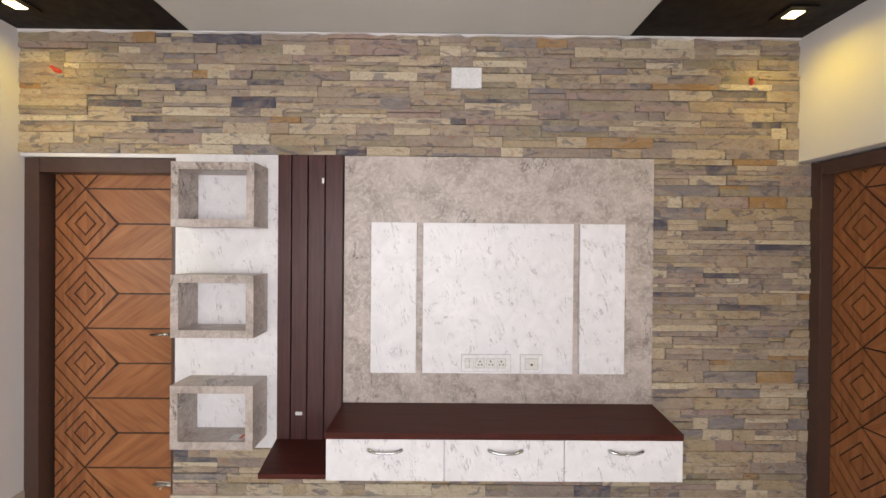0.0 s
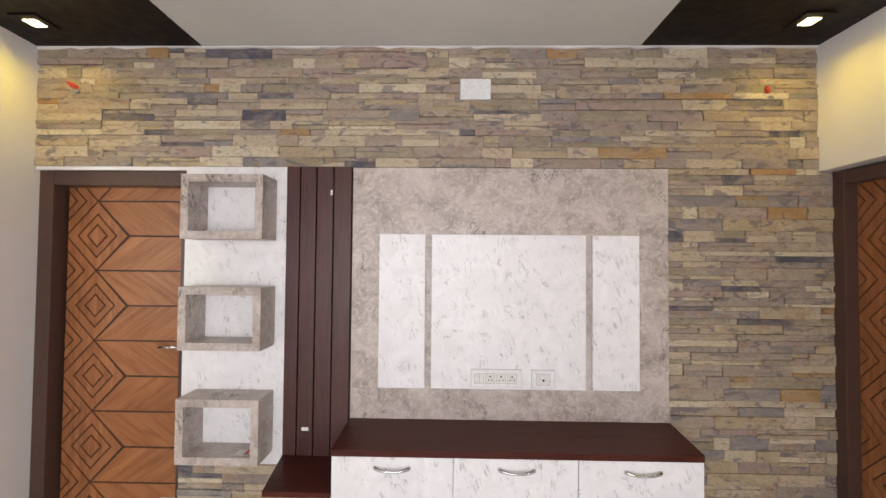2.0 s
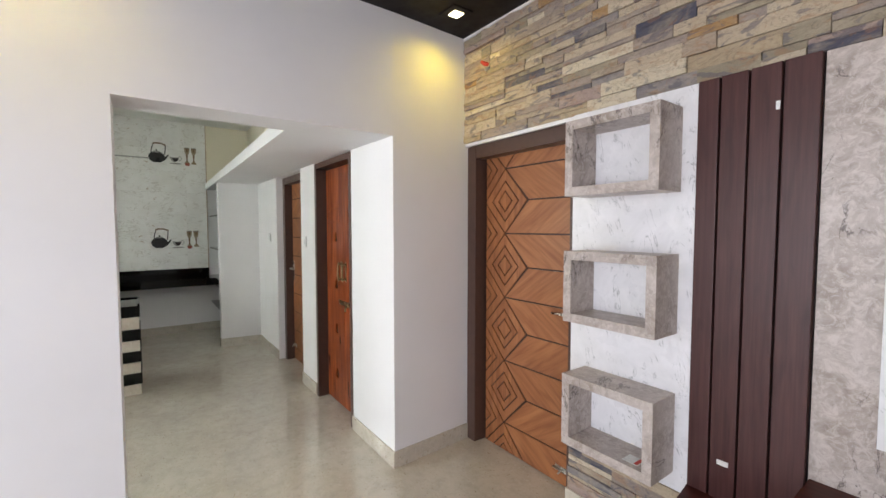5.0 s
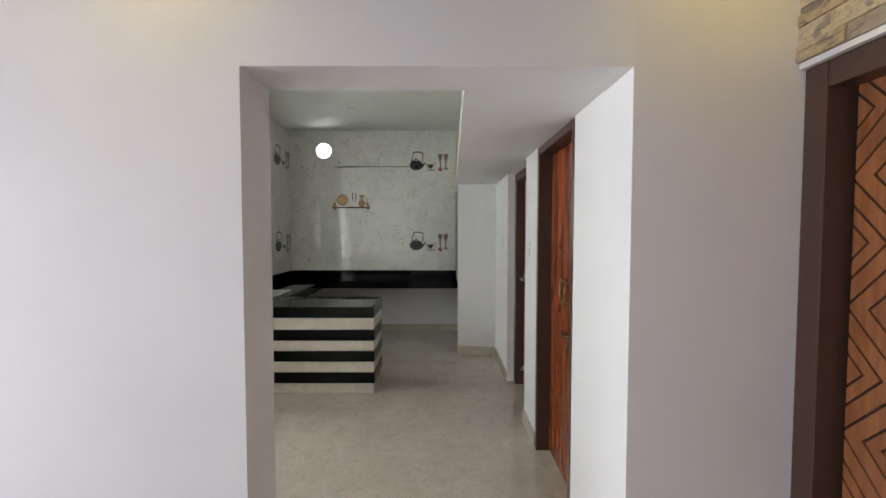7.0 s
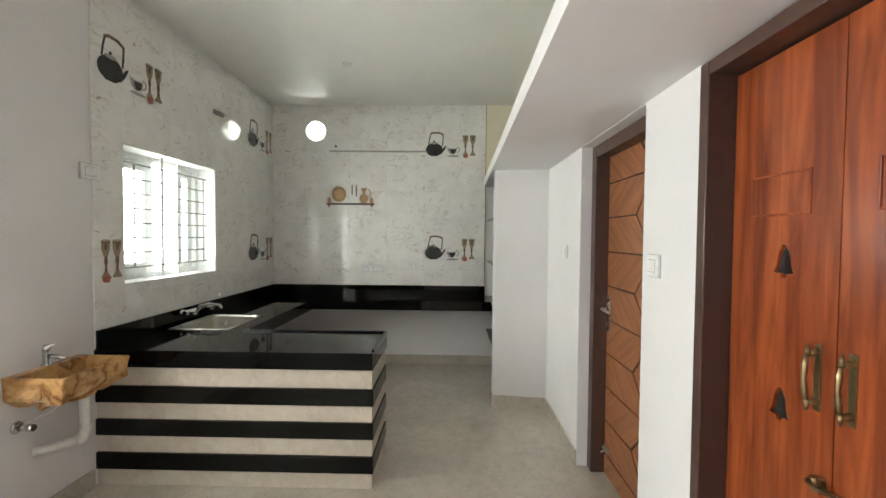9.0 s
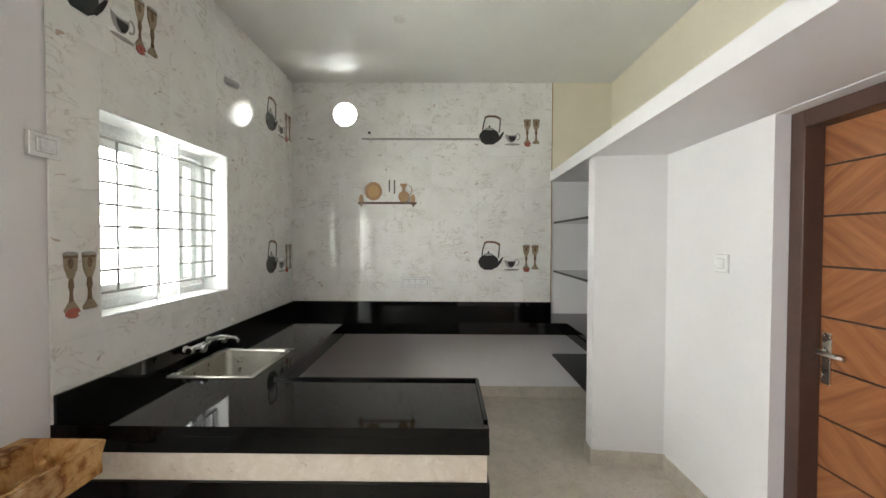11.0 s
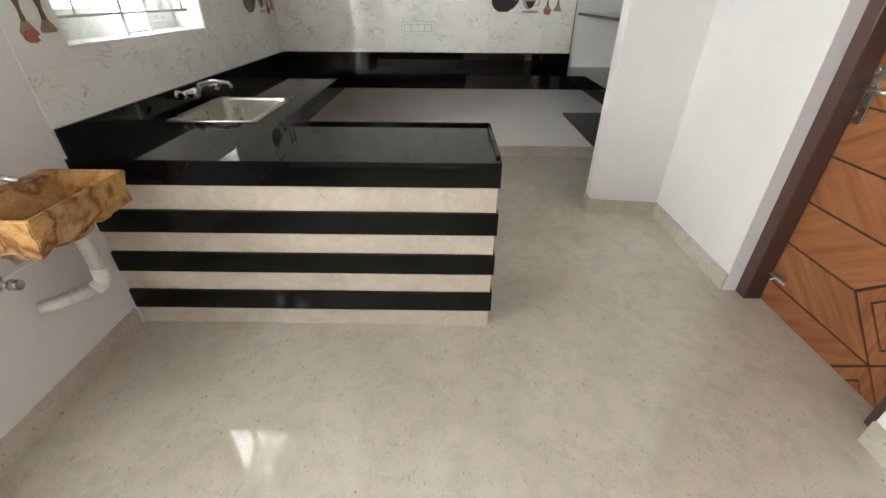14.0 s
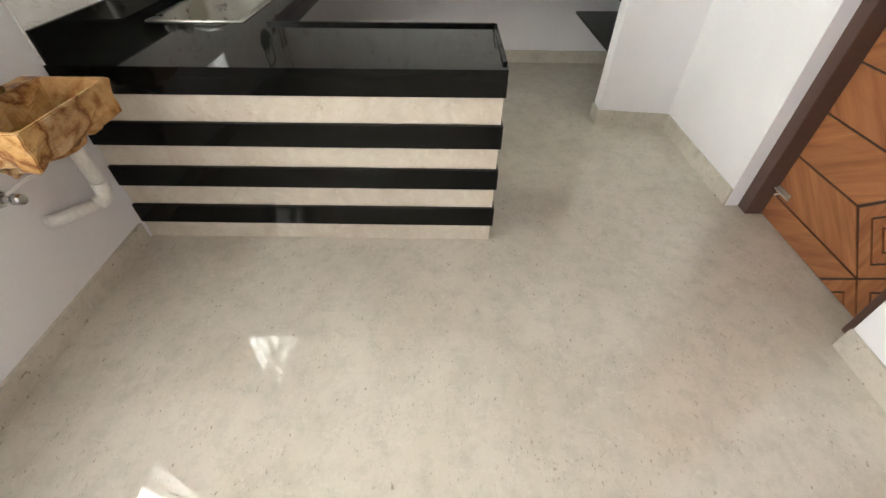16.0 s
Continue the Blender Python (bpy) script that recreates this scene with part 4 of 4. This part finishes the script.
wp = thing("waste_pipe", (-4.68, -1.0, 0.45), "white plastic waste pipe under the basin", "pipe")
part("drop", tube(bmesh.new(), [(-4.71, -0.96, 0.70), (-4.73, -0.97, 0.46)], 0.026), M_PVC, wp)
part("elbow", tube(bmesh.new(), [(-4.728, -0.97, 0.48), (-4.73, -0.975, 0.43), (-4.72, -0.985, 0.405), (-4.70, -1.0, 0.395)], 0.029), M_PVC, wp)
part("run", tube(bmesh.new(), [(-4.71, -0.995, 0.396), (-4.60, YK + 0.03, 0.396), (-4.58, YK - 0.002, 0.396)], 0.024), M_PVC, wp)
hs = thing("supply_hose", (-4.5, -1.06, 0.55), "thin white hose from the valve to the basin", "hose")
part("hose", tube(bmesh.new(), [(-4.50, -1.07, 0.575), (-4.55, -1.05, 0.592), (-4.61, -1.04, 0.59), (-4.65, -1.03, 0.62), (-4.66, -1.02, 0.70)], 0.006), M_PVC, hs)
av = thing("angle_valve", (-4.50, YK, 0.56), "chrome angle valve on the wall below the basin", "valve")
part("flange", tube(bmesh.new(), [(-4.50, YK - 0.002, 0.56), (-4.50, YK + 0.006, 0.56), (-4.50, YK + 0.012, 0.56)], [0.032, 0.030, 0.016]), M_CHROME, av)
part("body", tube(bmesh.new(), [(-4.50, YK + 0.008, 0.56), (-4.50, YK + 0.055, 0.56)], 0.013), M_CHROME, av)
part("knob", tube(bmesh.new(), [(-4.50, YK + 0.055, 0.56), (-4.50, YK + 0.085, 0.56)], [0.020, 0.017]), M_CHROME, av)

# shelves in the alcove
for z in (0.43, 1.25, 1.72):
    single("alcove_shelf", a_box(XK, -6.345, 1.44, 1.99, z - 0.02, z, bevel=0.002), M_GRANITE, "thin black granite shelf in the alcove", "shelf", "alcove shelves")

# window
wd = thing("window_1", (-5.7, YK, WZ0), "white framed sliding window with a grille", "window")
wd["kind"] = "structure"
bm = bmesh.new()
for x0, x1, z0, z1 in ((WX0, WX1, WZ0, WZ0 + 0.008), (WX0, WX1, WZ1 - 0.008, WZ1), (WX0, WX0 + 0.008, WZ0 + 0.008, WZ1 - 0.008), (WX1 - 0.008, WX1, WZ0 + 0.008, WZ1 - 0.008)):
    box(bm, x0, x1, YK - 0.15, YK + 0.004, z0, z1)
part("reveal_lining", bm, M_PLASTIC, wd, "glossy white reveal lining")


def sash(x0, x1, y, w):
    fr = bmesh.new()
    z0, z1 = WZ0 + 0.05, WZ1 - 0.05
    box(fr, x0, x0 + w, y - 0.03, y, z0, z1, bevel=0.003)
    box(fr, x1 - w, x1, y - 0.03, y, z0, z1, bevel=0.003)
    box(fr, x0 + w, x1 - w, y - 0.03, y, z0, z0 + w, bevel=0.003)
    box(fr, x0 + w, x1 - w, y - 0.03, y, z1 - w, z1, bevel=0.003)
    ob = part("sash", fr, M_UPVC, wd)
    g = part("pane", a_box(x0 + w, x1 - w, y - 0.018, y - 0.013, z0 + w, z1 - w), M_GLASS, ob)
    g.visible_shadow = False


bm = bmesh.new()
yf = YK - 0.15
box(bm, WX0, WX1, yf - 0.07, yf, WZ0, WZ0 + 0.05)
box(bm, WX0, WX1, yf - 0.07, yf, WZ1 - 0.05, WZ1)
box(bm, WX0, WX0 + 0.045, yf - 0.07, yf, WZ0 + 0.05, WZ1 - 0.05)
box(bm, WX1 - 0.045, WX1, yf - 0.07, yf, WZ0 + 0.05, WZ1 - 0.05)
part("window_frame", bm, M_UPVC, wd)
sash(-5.655, WX1 - 0.045, yf - 0.004, 0.075)
sash(WX0 + 0.045, -6.0, yf - 0.036, 0.055)
for k in range(8):
    z = WZ0 + 0.10 + k * (WZ1 - WZ0 - 0.2) / 7
    spans = [(WX0 + 0.006, WX1 - 0.006)] if k in (0, 3, 4, 7) else [(-6.19, -5.826), (-5.655, WX1 - 0.006)]
    for xa, xb in spans:
        part("grille_rod", tube(bmesh.new(), [(xa, YK - 0.075, z), (xb, YK - 0.075, z)], 0.0065, 8), M_GRILLE, wd)
for x in (-5.385, -6.19):
    part("grille_rod", tube(bmesh.new(), [(x, YK - 0.082, WZ0 + 0.10), (x, YK - 0.082, WZ1 - 0.10)], 0.006, 8), M_GRILLE, wd)
for x in (-5.655, -5.836):
    part("grille_bar", a_box(x - 0.010, x + 0.010, YK - 0.080, YK - 0.070, WZ0 + 0.006, WZ1 - 0.006), M_UPVC, wd)

# second window, beside the wash basin, known from its reflection in the floor
w2 = thing("window_2", (-3.68, YK, 0.87), "white framed window beside the wash basin", "window")
w2["kind"] = "structure"
for x0, x1, z0, z1 in ((-4.21, -3.15, 0.87, 0.92), (-4.21, -3.15, 2.05, 2.10), (-4.21, -4.16, 0.92, 2.05), (-3.20, -3.15, 0.92, 2.05), (-3.70, -3.66, 0.92, 2.05)):
    part("window_frame", a_box(x0, x1, YK - 0.20, YK - 0.13, z0, z1), M_UPVC, w2)

# liners of the vent holes
for name, axis, c0, c1 in (("vent_sleeve", "x", HOLE_B, (XK - 0.21, XK + 0.014)),):
    bm = bmesh.new()
    o, i = ring(*c0, HR), ring(*c0, HR - 0.004)
    def at3(p, h):
        return (p[0], h, p[1]) if axis == "y" else (h, p[0], p[1])
    rows_ = [[bm.verts.new(at3(p, h)) for p in loop] for loop, h in ((o, c1[0]), (o, c1[1]), (i, c1[1]), (i, c1[0]))]
    for a, c_ in zip(rows_, rows_[1:] + rows_[:1]):
        for k in range(len(a)):
            bm.faces.new((a[k], a[(k + 1) % len(a)], c_[(k + 1) % len(a)], c_[k]))
    bmesh.ops.recalc_face_normals(bm, faces=bm.faces)
    single(name, bm, M_PVC, "round white vent sleeve letting daylight in", "vent")

# switches
def wall_switch(x0, x1, y, z0, z1, label):
    p = plate("switch_plate", x0, x1, y, z0, z1, label)
    cxs, czs = (x0 + x1) / 2, (z0 + z1) / 2
    # shadow line round the rockers, painted as a grey slab
    part("gap", a_box(cxs - 0.030, cxs + 0.030, y - 0.0136, y - 0.011, czs - 0.027, czs + 0.027), M_SHADOW_LINE, p)
    part("rocker", a_box(cxs - 0.027, cxs + 0.008, y - 0.016, y - 0.0115, czs - 0.024, czs + 0.024, bevel=0.0015), M_PLASTIC, p)
    part("rocker", a_box(cxs + 0.010, cxs + 0.027, y - 0.016, y - 0.0115, czs - 0.024, czs + 0.024, bevel=0.0015), M_PLASTIC, p)


wall_switch(-5.655, -5.555, YH, 1.375, 1.465, "small white switch plate on the white wall")
wall_switch(-4.315, -4.213, YH, 1.360, 1.450, "small white switch plate between the doors")
p = thing("switch_plate", (-4.93, YK, 1.84), "white switch plate at the edge of the tiles", "switch plate")
part("plate", a_box(-4.99, -4.868, YK, YK + 0.016, 1.838, 1.925, bevel=0.003), M_PLASTIC, p)
# two grey slabs paint the shadow round plate and modules
part("seam", a_box(-4.993, -4.865, YK, YK + 0.011, 1.835, 1.928), M_SHADOW_LINE, p)
part("gap", a_box(-4.970, -4.888, YK + 0.0140, YK + 0.0172, 1.853, 1.910), M_SHADOW_LINE, p)
part("socket_module", a_box(-4.902, -4.892, YK + 0.0155, YK + 0.020, 1.857, 1.906, bevel=0.0015), M_PLASTIC, p)
part("rocker", a_box(-4.966, -4.905, YK + 0.0155, YK + 0.020, 1.857, 1.906, bevel=0.0015), M_PLASTIC, p)
p = thing("socket_board", (XK, 0.1, 1.08), "white switch and socket board on the tiles", "switch plate")
part("plate", a_box(XK, XK + 0.022, -0.041, 0.234, 1.082, 1.172, bevel=0.003), M_PLASTIC, p)
# painted shadow lines again, round the board and its modules
part("seam", a_box(XK, XK + 0.0125, -0.045, 0.238, 1.078, 1.176), M_SHADOW_LINE, p)
part("gap", a_box(XK + 0.0195, XK + 0.0232, -0.024, 0.217, 1.097, 1.157), M_SHADOW_LINE, p)
for k in range(4):
    part("socket_module", a_box(XK + 0.0215, XK + 0.026, -0.018 + k * 0.058, 0.034 + k * 0.058, 1.102, 1.152, bevel=0.0015), M_PLASTIC, p)

# conduit, hook and lamp holder
single("conduit", a_box(XK, XK + 0.026, -0.429, 0.724, 2.507, 2.524, bevel=0.003), M_GRILLE, "thin white cable conduit across the tiles", "conduit")
single("wire_hole", tube(bmesh.new(), [(XK + 0.006, -0.355, 2.575), (XK + 0.016, -0.355, 2.575)], 0.013), M_DARK, "small dark wire hole in the tiles", "hole")
single("cable_outlet", tube(bmesh.new(), [(XK + 0.006, 0.13, 2.57), (XK + 0.018, 0.13, 2.57)], 0.022), M_PVC, "round white cable outlet on the tiles", "outlet")
lh = thing("pipe_stub", (-6.29, YK, 2.60), "short grey pipe stub high on the tiles", "pipe")
part("pipe", tube(bmesh.new(), [(-6.20, YK + 0.001, 2.615), (-6.29, YK + 0.05, 2.60)], 0.022), M_GREY, lh)
part("pipe_mouth", tube(bmesh.new(), [(-6.2895, YK + 0.0497, 2.6001), (-6.2925, YK + 0.0515, 2.5996)], 0.016), M_DARK, lh)
single("ceiling_rose", tube(bmesh.new(), [(-6.28, 0.07, ZK), (-6.28, 0.07, ZK - 0.012)], [0.045, 0.04], 20), M_PVC, "small round cover on the kitchen ceiling", "cover")

structure("trim_tiles", a_box(XK, XK + 0.014, 1.412, 1.419, 0.94, ZK), M_TAN, "thin brown edge strip of the tiles")

# ---- printed pictures on the tiles ----
def arc(cx, cy, rx, ry, a0, a1, n=10):
    return [(cx + rx * math.cos(radians(a0 + (a1 - a0) * k / n)), cy + ry * math.sin(radians(a0 + (a1 - a0) * k / n))) for k in range(n + 1)]


def stroke(pts, w):
    """A band of width w along the points, as an outline."""
    l, r = [], []
    for i, p in enumerate(pts):
        a, b_ = pts[max(i - 1, 0)], pts[min(i + 1, len(pts) - 1)]
        dx, dy = b_[0] - a[0], b_[1] - a[1]
        n = math.hypot(dx, dy) or 1
        l.append((p[0] - dy / n * w / 2, p[1] + dx / n * w / 2))
        r.append((p[0] + dy / n * w / 2, p[1] - dx / n * w / 2))
    return l + r[::-1]


def on_wall(wall, u0, z0, s=1.0):
    """Maps a flat drawing (u right, v up, metres) onto one of the tiled walls."""
    def put(poly, depth):
        bm = bmesh.new()
        if wall == "end":
            return prism(bm, [(u0 + u * s, z0 + v * s) for u, v in poly], "x", XK + 0.0092, XK + 0.0105 + depth)
        return prism(bm, [(u0 - u * s, z0 + v * s) for u, v in poly], "y", YK + 0.0092, YK + 0.0105 + depth)
    return put


def printed(name, wall, u0, z0, s, pieces, label):
    put = on_wall(wall, u0, z0, s)
    at = (XK, u0, z0) if wall == "end" else (u0, YK, z0)
    t = thing(name, at, label, "tile picture")
    for k, (n, poly, mat) in enumerate(pieces):
        part(n, put(poly, 0.0004 * k), mat, t)
    return t


KETTLE = [("saucer", arc(0.11, 0.015, 0.10, 0.012, 0, 360, 20)[:-1], M_PAPER),
          ("kettle_body", arc(0.10, 0.075, 0.098, 0.078, -60, 240, 24) + [(0.06, 0.0), (0.14, 0.0)], M_BLACK),
          ("kettle_spout", [(0.165, 0.04), (0.225, 0.115), (0.245, 0.125), (0.24, 0.105), (0.215, 0.06), (0.18, 0.02)], M_BLACK),
          ("kettle_lid", arc(0.10, 0.150, 0.045, 0.014, 0, 360, 16)[:-1], M_GREY),
          ("kettle_knob", arc(0.10, 0.172, 0.010, 0.012, 0, 360, 10)[:-1], M_BLACK),
          ("kettle_handle", stroke([(0.035, 0.135), (0.045, 0.20), (0.062, 0.262)], 0.012), M_BLACK),
          ("kettle_handle", stroke([(0.195, 0.115), (0.203, 0.19), (0.205, 0.245)], 0.012), M_BLACK),
          ("kettle_grip", stroke([(0.055, 0.258), (0.09, 0.272), (0.16, 0.270), (0.212, 0.245)], 0.020), M_GOLD)]
CUP = [("saucer", arc(0.08, 0.018, 0.075, 0.018, 0, 360, 20)[:-1], M_PAPER),
       ("saucer_rim", arc(0.08, 0.010, 0.055, 0.008, 0, 360, 20)[:-1], M_GREY),
       ("cup_bowl", arc(0.07, 0.085, 0.042, 0.062, 180, 360, 14), M_GREY),
       ("cup_shadow", arc(0.078, 0.075, 0.028, 0.045, 190, 350, 14), M_BLACK),
       ("cup_mouth", arc(0.07, 0.086, 0.042, 0.012, 0, 360, 16)[:-1], M_PAPER),
       ("cup_ear", stroke(arc(0.115, 0.065, 0.018, 0.022, -110, 110, 8), 0.007), M_GREY)]


def goblet(dx):
    return [("goblet_bowl", [(dx + x, y) for x, y in ((-0.034, 0.245), (0.034, 0.245), (0.030, 0.185), (0.014, 0.145), (-0.014, 0.145), (-0.030, 0.185))], M_PEWTER),
            ("goblet_mouth", arc(dx, 0.245, 0.034, 0.007, 0, 360, 14)[:-1], M_GREY),
            ("goblet_crest", arc(dx, 0.205, 0.012, 0.022, 0, 360, 10)[:-1], M_GOLD),
            ("goblet_band", [(dx - 0.0335, 0.236), (dx + 0.0335, 0.236), (dx + 0.033, 0.227), (dx - 0.033, 0.227)], M_GOLD),
            ("goblet_stem", [(dx + x, y) for x, y in ((-0.008, 0.146), (0.008, 0.146), (0.013, 0.115), (0.006, 0.09), (0.010, 0.05), (-0.010, 0.05), (-0.006, 0.09), (-0.013, 0.115))], M_GOLD),
            ("goblet_foot", [(dx + x, y) for x, y in ((-0.012, 0.052), (0.012, 0.052), (0.034, 0.022), (0.030, 0.012), (-0.030, 0.012), (-0.034, 0.022))], M_PEWTER)]


GOBLETS = goblet(0.04) + goblet(0.125) + [("rose_petals", arc(0.045, 0.006, 0.034, 0.022, 0, 360, 9)[:-1], M_ROSE), ("petal", arc(0.085, 0.0, 0.022, 0.010, 0, 360, 9)[:-1], M_PAPER)]
PLATES = [("shelf_board", [(-0.02, 0.0), (0.55, 0.0), (0.55, 0.022), (-0.02, 0.022)], M_ROSEWOOD),
          ("dish", arc(0.13, 0.125, 0.085, 0.090, 0, 360, 28)[:-1], M_TAN),
          ("dish_well", arc(0.13, 0.125, 0.055, 0.060, 0, 360, 24)[:-1], plain("ochre_print", (0.50, 0.31, 0.13, 1), 0.3)),
          ("vase", arc(0.425, 0.075, 0.052, 0.055, -50, 230, 18) + [(0.39, 0.022), (0.46, 0.022)], M_TAN),
          ("vase_neck", [(0.405, 0.115), (0.445, 0.115), (0.438, 0.15), (0.462, 0.20), (0.385, 0.20), (0.412, 0.15)], M_TAN),
          ("vase_ear", stroke(arc(0.475, 0.135, 0.030, 0.045, -90, 90, 8), 0.009), M_TAN),
          ("spoon", stroke([(0.285, 0.12), (0.285, 0.235)], 0.012), M_BLACK), ("spoon", stroke([(0.335, 0.10), (0.335, 0.235)], 0.012), M_BLACK),
          ("jar", arc(0.29, 0.06, 0.038, 0.040, -70, 250, 14), M_PAPER), ("jar", arc(0.225, 0.045, 0.028, 0.026, -70, 250, 14), M_PAPER),
          ("bracket", arc(0.012, 0.045, 0.022, 0.050, -30, 210, 10), M_TAN), ("bracket", arc(0.515, 0.045, 0.022, 0.050, -30, 210, 10), M_TAN),
          ("bracket_foot", [(-0.01, 0.0), (0.03, 0.0), (0.012, -0.03)], M_GOLD), ("bracket_foot", [(0.50, 0.0), (0.54, 0.0), (0.52, -0.03)], M_GOLD)]
LK, LC, LG = "black kettle printed on the glossy wall tiles", "cup and saucer printed on the glossy wall tiles", "pair of bronze goblets printed on the wall tiles"
for z in (2.465, 1.250):
    printed("kettle_picture", "end", 0.708, z, 1.0, KETTLE, LK)
    printed("cup_picture", "end", 0.925, z - 0.012, 1.35, CUP, LC)
    printed("goblet_picture", "end", 1.135, z - 0.005, 1.0, GOBLETS, LG)
    printed("kettle_picture", "side", -6.83, z, 1.0, KETTLE, LK)
    printed("cup_picture", "side", -7.05, z - 0.012, 1.35, CUP, LC)
    printed("goblet_picture", "side", -7.23, z - 0.005, 1.0, GOBLETS, LG)
printed("kettle_picture", "side", -4.985, 2.462, 1.0, KETTLE, LK)
printed("cup_picture", "side", -5.205, 2.446, 1.35, CUP, LC)
printed("goblet_picture", "side", -5.38, 2.452, 1.0, GOBLETS, LG)
printed("goblet_picture", "side", -4.99, 1.232, 1.0, GOBLETS, LG)
printed("plate_shelf_picture", "end", -0.445, 1.885, 1.0, PLATES, "shelf with dishes and a jug printed on the tiles")

# ---- wall tiles, laid last ----
def lay_tiles(parent_name, wall, u0, u1, z0, z1, holes, label):
    t = thing(parent_name, (XK, 0.1, z0) if wall == "end" else (-6, YK, z0), label, "wall tiles")
    t["kind"] = "structure"
    tw, th, gap = 0.45, 0.305, 0.00025
    shared = {}
    z = z0
    while z < z1 - 0.01:
        h = min(th, z1 - z)
        u = u0
        while u < u1 - 0.01:
            w = min(tw, u1 - u)
            cells = [(u, u + w, z, z + h)]
            for a, b_, c_, d_ in holes:
                out = []
                for p, q, r_, s_ in cells:
                    if q <= a or p >= b_ or s_ <= c_ or r_ >= d_:
                        out.append((p, q, r_, s_))
                        continue
                    if p < a:
                        out.append((p, a, r_, s_))
                    if q > b_:
                        out.append((b_, q, r_, s_))
                    mp, mq = max(p, a), min(q, b_)
                    if r_ < c_:
                        out.append((mp, mq, r_, c_))
                    if s_ > d_:
                        out.append((mp, mq, d_, s_))
                cells = out
            for p, q, r_, s_ in cells:
                if q - p < 0.004 or s_ - r_ < 0.004:
                    continue
                key = (round(q - p, 3), round(s_ - r_, 3))
                if key not in shared:
                    hw, hh = (q - p) / 2 - gap, (s_ - r_) / 2 - gap
                    bm = a_box(-0.004, 0.004, -hw, hw, -hh, hh) if wall == "end" else a_box(-hw, hw, -0.004, 0.004, -hh, hh)
                    shared[key] = mesh_of("tile", bm, M_TILE)
                ob = new("tile", shared[key])
                ob.parent = t
                ob.matrix_parent_inverse = t.matrix_basis.inverted()
                ob.location = (XK + 0.005, (p + q) / 2, (r_ + s_) / 2) if wall == "end" else ((p + q) / 2, YK + 0.005, (r_ + s_) / 2)
            u += w
        z += h
    return t


def square(c0):
    return (c0[0] - HR, c0[0] + HR, c0[1] - HR, c0[1] + HR)


def tile_collar(name, wall, c0):
    """The tile round a vent hole, square outside and round inside."""
    bm = bmesh.new()
    edges = []
    for loop in (rect(*square(c0)), ring(*c0, HR - 0.002)):
        vs = [bm.verts.new((XK + 0.009, p[0], p[1]) if wall == "end" else (p[0], YK + 0.009, p[1])) for p in loop]
        edges += [bm.edges.new((vs[i], vs[(i + 1) % len(vs)])) for i in range(len(vs))]
    bmesh.ops.triangle_fill(bm, use_beauty=True, use_dissolve=False, edges=edges)
    made = bmesh.ops.extrude_face_region(bm, geom=bm.faces[:])
    bmesh.ops.translate(bm, vec=(-0.008, 0, 0) if wall == "end" else (0, -0.008, 0), verts=[v for v in made["geom"] if isinstance(v, bmesh.types.BMVert)])
    bmesh.ops.recalc_face_normals(bm, faces=bm.faces)
    return bm


ta = lay_tiles("tiles_end_wall", "end", YK + 0.01, 1.412, 0.826, ZK, [square(HOLE_B)], "glossy white veined tiles on the end wall")
part("tile", tile_collar("tile", "end", HOLE_B), M_TILE, ta)
tb = lay_tiles("tiles_window_wall", "side", XK + 0.01, -4.945, 0.826, ZK, [(WX0, WX1, WZ0, WZ1)], "glossy white veined tiles round the window")
